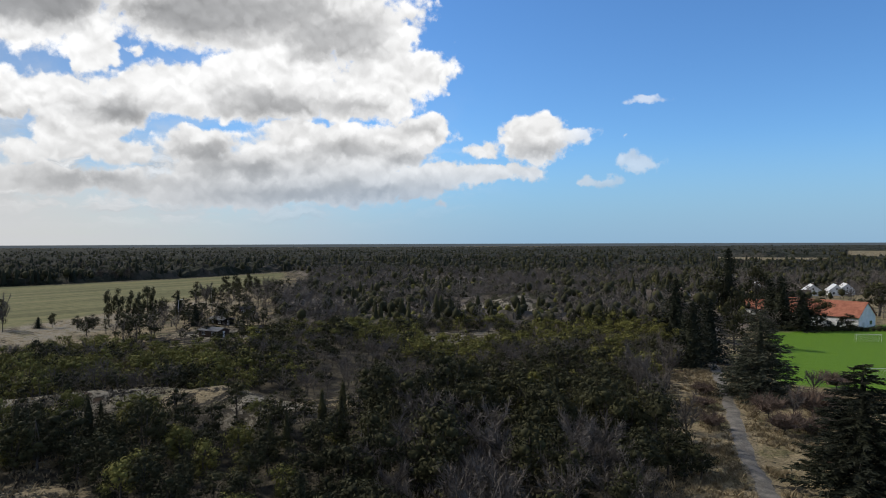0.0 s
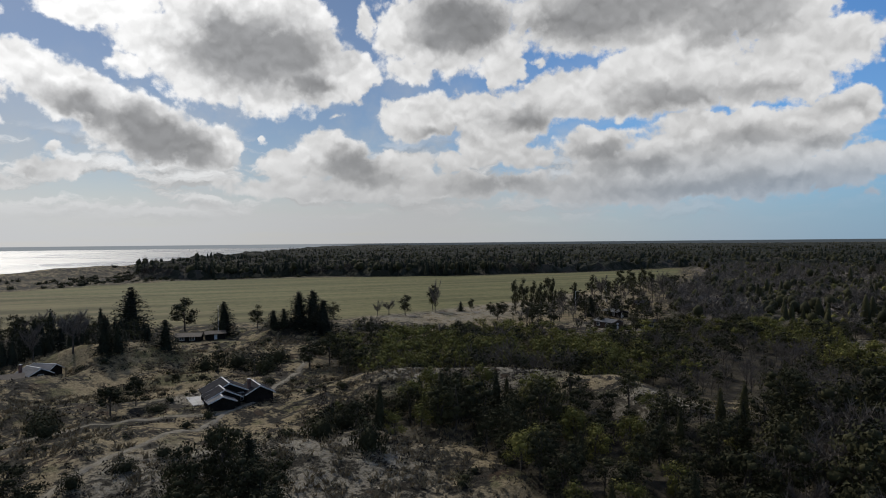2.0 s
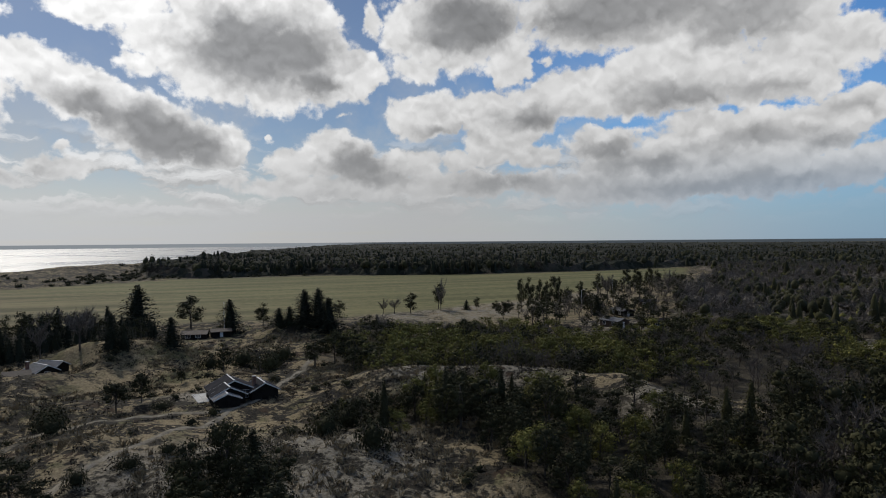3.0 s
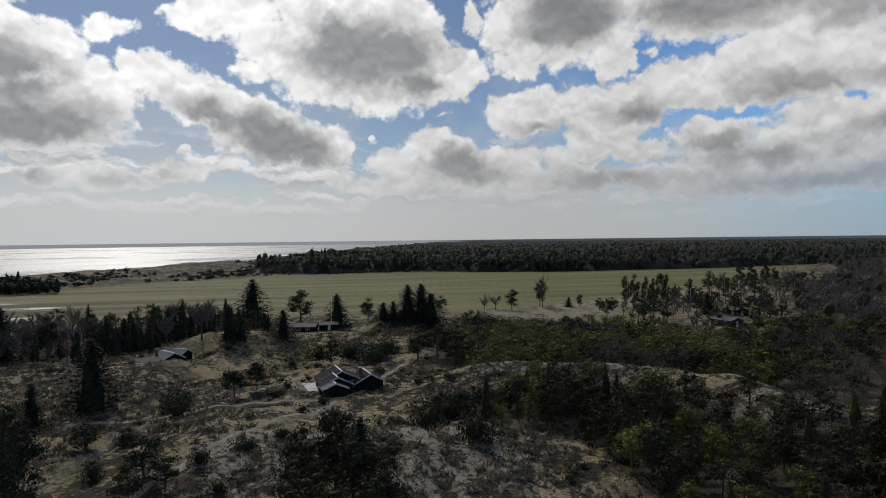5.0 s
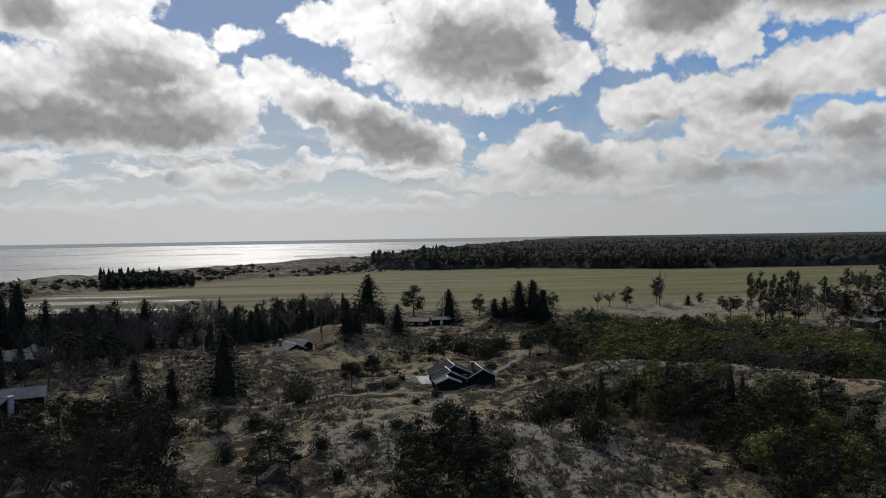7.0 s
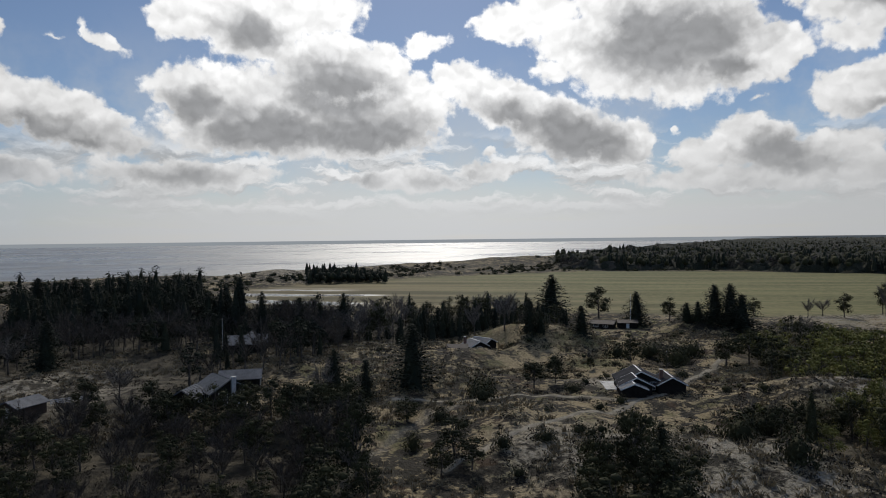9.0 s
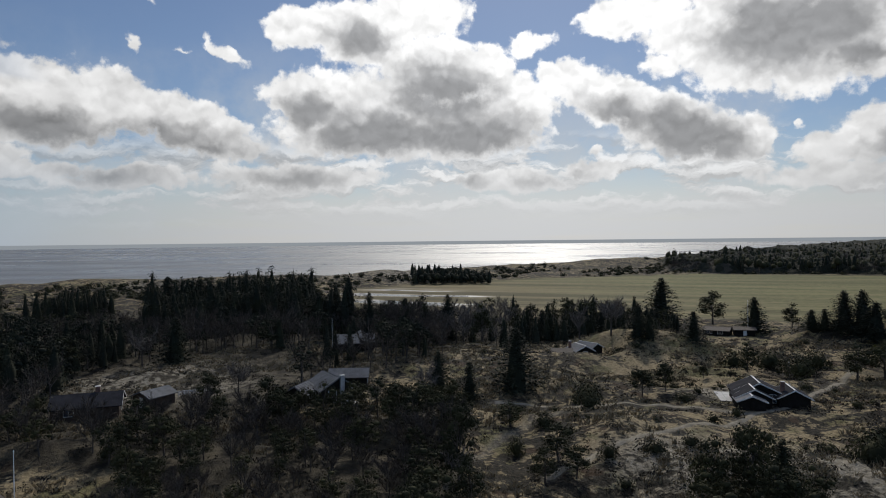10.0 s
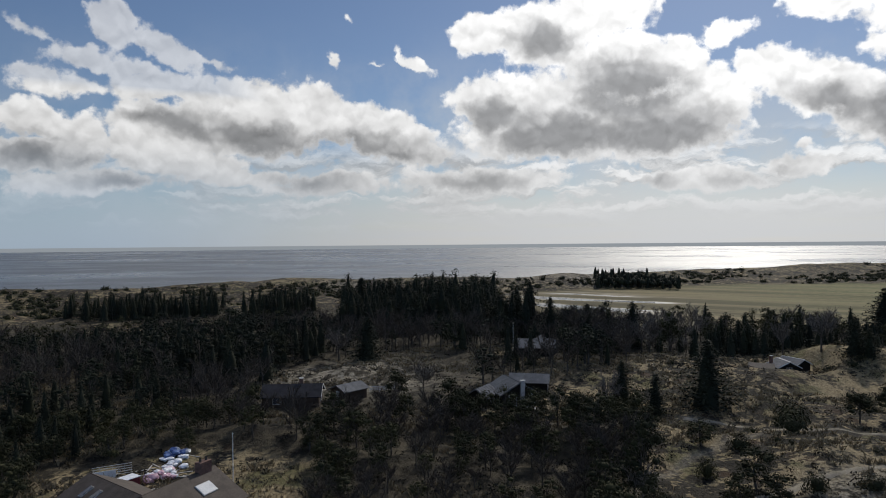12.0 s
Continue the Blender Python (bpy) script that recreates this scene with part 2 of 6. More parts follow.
# rows of small flat cumulus towards the horizon
rows_noise = noise_tex(wt, vcalc(wt, "MULTIPLY", stir, (0.16, 0.62, 0.0)), 1.0, 5.0, 0.55)
rows_up = noise_tex(wt, vcalc(wt, "MULTIPLY", vcalc(wt, "ADD", stir, (0.0, 0.5, 0.0)), (0.16, 0.62, 0.0)), 1.0, 5.0, 0.55)
rows_cover = calc(wt, "MULTIPLY", calc(wt, "MULTIPLY", ramp(wt, rows_noise, 0.44, 0.56), veil_side), calc(wt, "MULTIPLY", ramp(wt, height, 9.5, 6.0), ramp(wt, height, 0.6, 3.0)))
rows_tone = calc(wt, "MULTIPLY_ADD", calc(wt, "SUBTRACT", rows_noise, rows_up), 2.2, 0.60, clamp=True)
rows_tone = calc(wt, "MULTIPLY", calc(wt, "MINIMUM", calc(wt, "MAXIMUM", rows_tone, 0.40), 0.86), glare)
dome = blend(wt, calc(wt, "MULTIPLY", rows_cover, 0.9), dome, rows_tone)
dome = blend(wt, cover, dome, cloud)
haze = blend(wt, 1.0, blend(wt, veil_side, (0.24, 0.40, 0.60, 1), (0.56, 0.57, 0.58, 1)), glare, "MULTIPLY")
dome = blend(wt, veil_all, dome, haze)
# the last strip of distance below the horizon
dome = blend(wt, ramp(wt, height, -0.08, -0.12), dome, blend(wt, ramp(wt, bearing, 38.0, 44.0), (0.075, 0.090, 0.105, 1), (0.30, 0.33, 0.36, 1)))
back = wt.nodes.new("ShaderNodeBackground")
wt.links.new(dome, back.inputs[0])
back.inputs[1].default_value = 1.0
wt.links.new(back.outputs[0], wt.nodes.new("ShaderNodeOutputWorld").inputs[0])

sun = new("sun", bpy.data.lights.new("sun", "SUN"))
sun.data.energy, sun.data.angle, sun.data.color = 3.1, radians(1.0), (1.0, 0.95, 0.87)
a, e = radians(SUN_BEARING), radians(SUN_HEIGHT)
sun.matrix_world = look((-math.sin(a) * math.cos(e) * 900, math.cos(a) * math.cos(e) * 900, math.sin(e) * 900), (0, 0, 0))

# ---- plan helpers ----
RNG = np.random.default_rng(7)


def hash2(ix, iy, seed):
    v = np.sin(ix * 127.1 + iy * 311.7 + seed * 74.7) * 43758.5453
    return v - np.floor(v)


def lattice(x, y, seed=0):
    ix, iy = np.floor(x), np.floor(y)
    fx, fy = x - ix, y - iy
    fx, fy = fx * fx * (3 - 2 * fx), fy * fy * (3 - 2 * fy)
    lo = hash2(ix, iy, seed) * (1 - fx) + hash2(ix + 1, iy, seed) * fx
    hi = hash2(ix, iy + 1, seed) * (1 - fx) + hash2(ix + 1, iy + 1, seed) * fx
    return lo * (1 - fy) + hi * fy


def fbm(x, y, size, octaves=4, seed=0):
    total, amp, norm = 0.0, 1.0, 0.0
    x, y = x / size, y / size
    for k in range(octaves):
        total, norm = total + amp * lattice(x, y, seed + k), norm + amp
        x, y, amp = x * 2.03 + 5.2, y * 2.03 + 1.7, amp * 0.5
    return total / norm


def step(v, lo, hi):
    u = np.clip((v - lo) / (hi - lo), 0, 1)
    return u * u * (3 - 2 * u)


def polar(*pairs):
    """Plan points from bearings (degrees left of +y) and distances."""
    return [(-math.sin(radians(b)) * d, math.cos(radians(b)) * d) for b, d in pairs]


def line_distance(x, y, pts):
    """Distance to a polyline, and the side: positive to the right of its way."""
    best, side = np.full(np.shape(x), 1e9), np.zeros(np.shape(x))
    for (ax, ay), (bx, by) in zip(pts, pts[1:]):
        dx, dy = bx - ax, by - ay
        u = np.clip(((x - ax) * dx + (y - ay) * dy) / (dx * dx + dy * dy), 0, 1)
        d = np.hypot(x - ax - u * dx, y - ay - u * dy)
        s = np.sign((y - ay) * dx - (x - ax) * dy)
        side = np.where(d < best - 1e-6, -s, side)
        best = np.minimum(best, d)
    return best, side


def inside(x, y, pts):
    """Signed distance to a closed outline, positive inside."""
    hit = np.zeros(np.shape(x), bool)
    for (ax, ay), (bx, by) in zip(pts, pts[1:] + pts[:1]):
        cross = (ay > y) != (by > y)
        hit ^= cross & (x < (bx - ax) * (y - ay) / (by - ay + 1e-12) + ax)
    d, _ = line_distance(x, y, pts + pts[:1])
    return np.where(hit, d, -d)


COAST = [(900, -2600), (200, -1100), (-150, -560), (-300, -330), (-365, -249), (-422, -179), (-465, -119), (-487, -63), (-487, -8), (-474, 40), (-505, 97),
         (-582, 199), (-673, 375), (-760, 500), (-1000, 860), (-1800, 1790), (-3050, 3900), (-3800, 5200)]
PASTURE = [(-262, 18), (-251, 72), (-236, 121), (-220, 150), (-178, 196), (-164, 241), (-154, 289), (-146, 376), (-138, 469), (-136, 560), (-170, 716),
           (-224, 612), (-268, 545), (-350, 468), (-438, 400), (-481, 338), (-478, 196), (-448, 95), (-410, 40), (-350, 30)]
WET = [(-300, 22), (-400, 40), (-420, 75), (-360, 120), (-300, 100), (-275, 60)]
RIDGE = [(-82, 104), (-76, 109), (-65, 117), (-55, 121), (-41, 119), (-29, 113), (-18, 104)]
PITCH = [(74, 146), (94, 136), (190, 175), (190, 260), (112, 228)]
TRACK = [(37, 70), (40, 80), (45, 98), (50, 113), (58, 135), (65, 156), (72, 178), (88, 215), (105, 260)]
FOOT_PATHS = ([(-78, 33), (-84, 45), (-87, 55), (-91, 67), (-96, 78), (-99, 88), (-104, 97), (-108, 104), (-114, 115), (-124, 128)],
              [(-118, 40), (-109, 58), (-107, 68), (-99, 74), (-96, 78)], [(-108, 48), (-92, 30), (-80, 20)])
MOUNDS = ((32, 312, 13, 4.5), (-148, 72, 9, 2.4), (40, 326, 20, 3.6), (0, 370, 14, 2.8), (14, 252, 13, 2.6), (-150, 146, 16, 5.0), (-168, 92, 14, 3.5), (-157, 100, 12, 3.0), (-96, 58, 10, 1.4), (-92, 48, 9, 1.4), (-70, 62, 13, 1.5), (-60, 75, 12, 2.0), (-128, 60, 10, 1.6), (-140, 116, 9, 2.0))

PADS = ((-104, 87, 9, 0.4), (-133, 12, 12, 0.3), (-163, 78, 8, -0.4), (-173, 131, 10, 0.8), (-184, 22, 9, 0.3), (-134, -24, 12, 0.2), (-78, -36, 20, 0.2))   # level ground under the houses


def ground_height(x, y):
    x, y = np.asarray(x, float), np.asarray(y, float)
    gap, side = line_distance(x, y, COAST)
    inland = gap * side
    pads = [(step(np.hypot(x - px, y - py), r + 7, r), level) for px, py, r, level in PADS]
    flat = np.maximum(step(inside(x, y, PASTURE), -14, 4), step(inside(x, y, PITCH), -8, 2))
    away = np.hypot(x + 120, y - 45)
    dunes = step(away, 230, 120)
    h = dunes * (fbm(x, y, 26, 4, 3) - 0.5) * 5.0 + (fbm(x, y, 8, 3, 11) - 0.5) * 2.4 * dunes
    h = h + (1 - dunes) * (fbm(x, y, 60, 3, 5) - 0.5) * 2.5
    crest, _ = line_distance(x, y, RIDGE)
    h = h + 5.0 * np.exp(-(crest / 11) ** 2)
    for mx, my, r, top in MOUNDS:
        h = h + top * np.exp(-((x - mx) ** 2 + (y - my) ** 2) / r ** 2) * (0.7 + 0.6 * fbm(x, y, 7, 3, 2))
    for w, level in pads:
        h = h * (1 - w) + level * w
    h = h * (1 - flat)
    shore = np.exp(-((inland - 5) / 34) ** 2) * (4 + 5 * fbm(x, y, 40, 3, 9)) + np.exp(-((inland - 70) / 60) ** 2) * 5 * (fbm(x, y, 34, 3, 8) - 0.25)
    h = h + shore * (1 - flat)
    h = np.where(inland < -10, h * step(inland, -40, -10) - 9 * step(inland, -10, -60), h)
    far = np.hypot(x, y)
    return h + step(far, 2500, 4900) * 6 * fbm(x, y, 700, 2, 4) * step(inland, 0, 200)


def ground_at(x, y):
    return float(ground_height(np.array([x]), np.array([y]))[0])


def mesh_of(name, verts, faces, mats, index=None, smooth=False):
    """A mesh from numpy arrays of corners and equal-sided faces."""
    me = bpy.data.meshes.new(name)
    verts, faces = np.asarray(verts, np.float32), np.asarray(faces, np.int32)
    n, k = faces.shape
    me.vertices.add(len(verts))
    me.vertices.foreach_set("co", verts.ravel())
    me.loops.add(n * k)
    me.loops.foreach_set("vertex_index", faces.ravel())
    me.polygons.add(n)
    me.polygons.foreach_set("loop_start", np.arange(0, n * k, k, dtype=np.int32))
    if index is not None:
        me.polygons.foreach_set("material_index", np.asarray(index, np.int32))
    me.polygons.foreach_set("use_smooth", np.full(n, smooth))
    for m in mats:
        me.materials.append(m)
    me.update(calc_edges=True)
    return me


# ---- materials ----
def material(name, rough=0.8, spec=0.3):
    m = bpy.data.materials.new(name)
    m.use_nodes = True
    b = m.node_tree.nodes["Principled BSDF"]
    b.inputs["Roughness"].default_value, b.inputs["Specular IOR Level"].default_value = rough, spec
    return m, m.node_tree, b


def place(tree):
    return tree.nodes.new("ShaderNodeNewGeometry").outputs["Position"]


def bump(tree, b, value, strength, distance):
    n = tree.nodes.new("ShaderNodeBump")
    n.inputs["Strength"].default_value, n.inputs["Distance"].default_value = strength, distance
    tree.links.new(value, n.inputs["Height"])
    tree.links.new(n.outputs[0], b.inputs["Normal"])


def mottled(name, dark, light, size, rough=0.8, relief=0.0, spec=0.3, detail_size=None, metal=0.0):
    """A surface that varies between two colours at two sizes."""
    m, tree, b = material(name, rough, spec)
    p = place(tree)
    big = noise_tex(tree, p, 1.0 / size, 4.0, 0.6)
    small = noise_tex(tree, p, 1.0 / (detail_size or size / 9), 4.0, 0.65)
    mix = ramp(tree, calc(tree, "ADD", calc(tree, "MULTIPLY", big, 0.55), calc(tree, "MULTIPLY", small, 0.45)), 0.36, 0.64)
    tree.links.new(blend(tree, mix, (*dark, 1), (*light, 1)), b.inputs["Base Color"])
    b.inputs["Metallic"].default_value = metal
    if relief:
        bump(tree, b, small, 0.6, relief)
    return m


def foliage(name, dark, light, warm):
    """Leaves: a fine grain of needles, each spray its own shade, each tree its own tone."""
    m, tree, b = material(name, 0.85, 0.08)
    geo = tree.nodes.new("ShaderNodeNewGeometry")
    where = geo.outputs["Position"]
    tone = noise_tex(tree, where, 0.14, 2.0, 0.5)
    patch = noise_tex(tree, where, 0.022, 2.0, 0.5)
    grain = noise_tex(tree, where, 2.6, 4.0, 0.7)
    mix = calc(tree, "ADD", calc(tree, "MULTIPLY", geo.outputs["Random Per Island"], 0.5), calc(tree, "MULTIPLY", ramp(tree, grain, 0.32, 0.68), 0.5))
    leaf = blend(tree, mix, (*dark, 1), (*light, 1))
    leaf = blend(tree, ramp(tree, tone, 0.44, 0.68, 0.0, 0.8), leaf, (*warm, 1))
    leaf = blend(tree, ramp(tree, patch, 0.35, 0.7, 0.0, 0.3), leaf, (*dark, 1))
    tree.links.new(leaf, b.inputs["Base Color"])
    return m


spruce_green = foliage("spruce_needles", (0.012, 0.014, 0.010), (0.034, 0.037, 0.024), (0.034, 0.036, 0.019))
pine_green = foliage("pine_needles", (0.019, 0.020, 0.011), (0.052, 0.051, 0.025), (0.064, 0.060, 0.026))
scrub_green = foliage("scrub_leaves", (0.066, 0.063, 0.020), (0.165, 0.157, 0.046), (0.205, 0.190, 0.054))
# bare twigs twice: grey lightened as sunlit, brown darkened for western cloud shadow
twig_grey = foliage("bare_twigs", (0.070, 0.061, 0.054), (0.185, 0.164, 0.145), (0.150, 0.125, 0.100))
twig_brown_shaded = foliage("brown_shaded_bare_twigs", (0.036, 0.030, 0.025), (0.095, 0.078, 0.064), (0.078, 0.062, 0.047))
# grey-green needles of the track spruce, with sunlight lightened into the colour
spruce_grey_sunlit = foliage("sunlit_grey_spruce_needles", (0.035, 0.038, 0.026), (0.090, 0.095, 0.066), (0.085, 0.085, 0.050))
heath_brown = foliage("heather", (0.018, 0.016, 0.012), (0.055, 0.047, 0.036), (0.045, 0.037, 0.025))
bark = mottled("bark", (0.035, 0.028, 0.023), (0.10, 0.085, 0.07), 0.6, 0.9)
straw = foliage("dry_grass", (0.135, 0.105, 0.062), (0.29, 0.232, 0.142), (0.225, 0.175, 0.105))
bramble_red = foliage("bramble_twigs", (0.085, 0.062, 0.050), (0.21, 0.155, 0.122), (0.17, 0.115, 0.085))



def crowns(name, tones, size):
    """Closed woods seen from afar: each crown its own tone, broken by finer sprays."""
    m, tree, b = material(name, 0.9, 0.05)
    where = place(tree)
    spots = tree.nodes.new("ShaderNodeTexVoronoi")
    spots.inputs["Scale"].default_value = 1.0 / size
    tree.links.new(where, spots.inputs["Vector"])
    pick = tree.nodes.new("ShaderNodeSeparateColor")
    tree.links.new(spots.outputs["Color"], pick.inputs[0])
    broad_tone = noise_tex(tree, where, 0.012, 3.0, 0.55)
    tone = calc(tree, "ADD", calc(tree, "MULTIPLY", pick.outputs[0], 0.55), calc(tree, "MULTIPLY", ramp(tree, broad_tone, 0.35, 0.65), 0.45))
    crown = blend(tree, ramp(tree, tone, 0.30, 0.62), (*tones[0], 1), (*tones[1], 1))
    crown = blend(tree, ramp(tree, tone, 0.62, 0.85), crown, (*tones[2], 1))
    sprays = noise_tex(tree, where, 0.9, 4.0, 0.7)
    crown = blend(tree, ramp(tree, sprays, 0.38, 0.66, 0.0, 0.6), crown, blend(tree, 0.5, crown, (*tones[1], 1)))
    tree.links.new(crown, b.inputs["Base Color"])
    bump(tree, b, calc(tree, "SUBTRACT", sprays, spots.outputs["Distance"]), 1.0, 1.6)
    return m


plantation_crowns = crowns("plantation_crowns", ((0.022, 0.025, 0.017), (0.046, 0.047, 0.034), (0.072, 0.063, 0.051)), 5.0)
bare_crowns = crowns("leafless_crowns", ((0.045, 0.045, 0.026), (0.135, 0.115, 0.092), (0.215, 0.183, 0.152)), 6.0)

# ground: heath, pale grass, sand, pasture, turf and standing water, by the plan's masks
ground_mat, gt, gb = material("ground", 0.9, 0.1)
gp = place(gt)


def mask(name):
    n = gt.nodes.new("ShaderNodeAttribute")
    n.attribute_name = name
    return n.outputs["Fac"]


broad = noise_tex(gt, gp, 0.05, 4.0, 0.6)
mid = noise_tex(gt, gp, 0.28, 5.0, 0.65)
grain = noise_tex(gt, gp, 2.2, 5.0, 0.7)
heath = blend(gt, ramp(gt, grain, 0.35, 0.65), (0.010, 0.009, 0.007, 1), (0.042, 0.036, 0.025, 1))
pale = blend(gt, ramp(gt, grain, 0.3, 0.7), (0.132, 0.102, 0.056, 1), (0.330, 0.262, 0.154, 1))
tussock = noise_tex(gt, gp, 0.9, 5.0, 0.7)
cover_mix = calc(gt, "ADD", calc(gt, "ADD", calc(gt, "MULTIPLY", mid, 0.40), calc(gt, "MULTIPLY", broad, 0.25)), calc(gt, "MULTIPLY", tussock, 0.35))
moss = noise_tex(gt, gp, 0.11, 4.0, 0.6)
pale = blend(gt, ramp(gt, moss, 0.50, 0.62, 0.0, 0.75), pale, blend(gt, ramp(gt, grain, 0.3, 0.7), (0.042, 0.044, 0.016, 1), (0.120, 0.116, 0.046, 1)))
rust = noise_tex(gt, gp, 0.17, 3.0, 0.6)
heath = blend(gt, ramp(gt, rust, 0.56, 0.66, 0.0, 0.7), heath, (0.060, 0.036, 0.020, 1))
soil = blend(gt, ramp(gt, cover_mix, 0.492, 0.530), heath, pale)
litter = blend(gt, ramp(gt, mid, 0.35, 0.65), (0.020, 0.017, 0.012, 1), (0.075, 0.063, 0.042, 1))
soil = blend(gt, calc(gt, "MULTIPLY", mask("grass"), ramp(gt, cover_mix, 0.42, 0.49)), soil, pale)
soil = blend(gt, calc(gt, "MULTIPLY", mask("heather"), ramp(gt, cover_mix, 0.555, 0.505)), soil, heath)
soil = blend(gt, mask("wood"), soil, litter)
sand = blend(gt, ramp(gt, grain, 0.3, 0.7), (0.15, 0.13, 0.095, 1), (0.29, 0.26, 0.205, 1))
soil = blend(gt, calc(gt, "MULTIPLY", mask("sand"), ramp(gt, cover_mix, 0.46, 0.54)), soil, sand)
soil = blend(gt, mask("path"), soil, sand)
field_way = gt.nodes.new("ShaderNodeCombineXYZ")
gt.links.new(calc(gt, "MULTIPLY", vcalc(gt, "DOT_PRODUCT", gp, (0.57, 0.82, 0.0), out=1), 0.006), field_way.inputs[0])
gt.links.new(calc(gt, "MULTIPLY", vcalc(gt, "DOT_PRODUCT", gp, (-0.82, 0.57, 0.0), out=1), 0.055), field_way.inputs[1])
stripes = noise_tex(gt, field_way.outputs[0], 1.0, 5.0, 0.65)
meadow = blend(gt, ramp(gt, calc(gt, "ADD", calc(gt, "MULTIPLY", stripes, 0.6), calc(gt, "MULTIPLY", mid, 0.4)), 0.38, 0.62), (0.076, 0.078, 0.030, 1), (0.163, 0.148, 0.064, 1))
far_split = gt.nodes.new("ShaderNodeSeparateXYZ")
gt.links.new(gp, far_split.inputs[0])
meadow = blend(gt, ramp(gt, calc(gt, "ADD", far_split.outputs[1], calc(gt, "MULTIPLY", broad, 120.0)), 330.0, 130.0, 0.0, 0.75), meadow, blend(gt, ramp(gt, stripes, 0.36, 0.62), (0.070, 0.056, 0.030, 1), (0.185, 0.142, 0.078, 1)))
soil = blend(gt, mask("pasture"), soil, meadow)
turf = blend(gt, ramp(gt, grain, 0.3, 0.7), (0.075, 0.150, 0.012, 1), (0.125, 0.225, 0.022, 1))
soil = blend(gt, mask("turf"), soil, turf)
track_soil = blend(gt, ramp(gt, grain, 0.3, 0.7), (0.10, 0.09, 0.075, 1), (0.19, 0.17, 0.145, 1))
soil = blend(gt, mask("track"), soil, track_soil)
puddle = calc(gt, "MULTIPLY", mask("wet"), ramp(gt, stripes, 0.50, 0.56))
soil = blend(gt, puddle, soil, (0.05, 0.05, 0.045, 1))
gt.links.new(soil, gb.inputs["Base Color"])
gt.links.new(calc(gt, "SUBTRACT", 0.9, calc(gt, "MULTIPLY", puddle, 0.75)), gb.inputs["Roughness"])
gt.links.new(calc(gt, "ADD", 0.1, calc(gt, "MULTIPLY", puddle, 0.5)), gb.inputs["Specular IOR Level"])
bump(gt, gb, calc(gt, "MULTIPLY", calc(gt, "ADD", calc(gt, "ADD", mid, calc(gt, "MULTIPLY", tussock, 0.6)), calc(gt, "MULTIPLY", grain, 0.25)), calc(gt, "SUBTRACT", 1.0, calc(gt, "MAXIMUM", puddle, mask("pasture")))), 0.9, 0.9)

water_mat, wtree, wb = material("sea_water", 0.45, 1.0)
wp = place(wtree)
wb.inputs["IOR"].default_value = 1.4
chop = noise_tex(wtree, vcalc(wtree, "MULTIPLY", wp, (0.10, 0.10, 0)), 1.0, 5.0, 0.6)
swath = noise_tex(wtree, vcalc(wtree, "MULTIPLY", wp, (0.0035, 0.0022, 0)), 1.0, 6.0, 0.65)
wtree.links.new(blend(wtree, ramp(wtree, swath, 0.4, 0.6), (0.035, 0.045, 0.055, 1), (0.075, 0.08, 0.08, 1)), wb.inputs["Base Color"])
wtree.links.new(ramp(wtree, swath, 0.40, 0.60, 0.26, 0.50), wb.inputs["Roughness"])
bump(wtree, wb, chop, 0.7, 2.2)

# ---- ground and sea ----
bearings = np.radians(np.concatenate([np.arange(-42, 132, 0.54), np.arange(132, 318, 6.0)]))
rings = np.concatenate([[0.0], 10 * 1.07 ** np.arange(0, 26), np.arange(60, 240, 1.3), 240 * 1.03 ** np.arange(0, 103)])
rings = rings[rings < 4985]
gx = -np.sin(bearings)[None, :] * rings[:, None]
gy = np.cos(bearings)[None, :] * rings[:, None]
gz = ground_height(gx, gy)
nb = len(bearings)
idx = np.arange(len(rings) * nb).reshape(len(rings), nb)
nxt = np.roll(idx, -1, axis=1)
quads = np.stack([idx[:-1], nxt[:-1], nxt[1:], idx[1:]], -1).reshape(-1, 4)[:, ::-1]
ground = new("ground", mesh_of("ground", np.stack([gx, gy, gz], -1).reshape(-1, 3), quads, [ground_mat], smooth=True))
tagged(ground, "dune heath, pale grass, sand paths and flat pasture", "ground", kind="structure")


def near_lines(x, y, lines, width, soft):
    d = np.full(np.shape(x), 1e9)
    for pts in lines:
        d = np.minimum(d, line_distance(x, y, pts)[0])
    return step(d, width + soft, width)


# bare sandy slopes: plan x, y and radius
SAND_SPOTS = ((27, 296, 15), (36, 308, 14), (3, 303, 9), (8, 222, 10), (-4, 214, 8), (0, 365, 16), (38, 322, 22), (2, 232, 12), (22, 262, 15), (-66, 60, 12), (-56, 66, 9), (-76, 50, 8), (-48, 52, 7), (-34, 62, 6), (-62, 118, 9), (-76, 108, 7), (-30, 110, 7),
              (-165, 245, 26), (-150, 225, 20), (-140, 250, 16), (-72, 225, 9), (-80, 232, 10), (-136, 280, 16), (-128, 330, 18), (-152, -20, 14), (-160, -30, 14), (-112, 82, 6), (-480, 100, 30), (-480, 30, 25), (-450, -60, 22))


def wood_mask(x, y):
    """Where woods stand: 0 in the open, 1 under trees."""
    w = np.zeros(np.shape(x))
    for z in WOODS:
        w = np.maximum(w, step(inside(x, y, z), -3, 4))
    for z in CLEARINGS[1:]:
        w = w * (1 - step(inside(x, y, z), -2, 3))
    return w


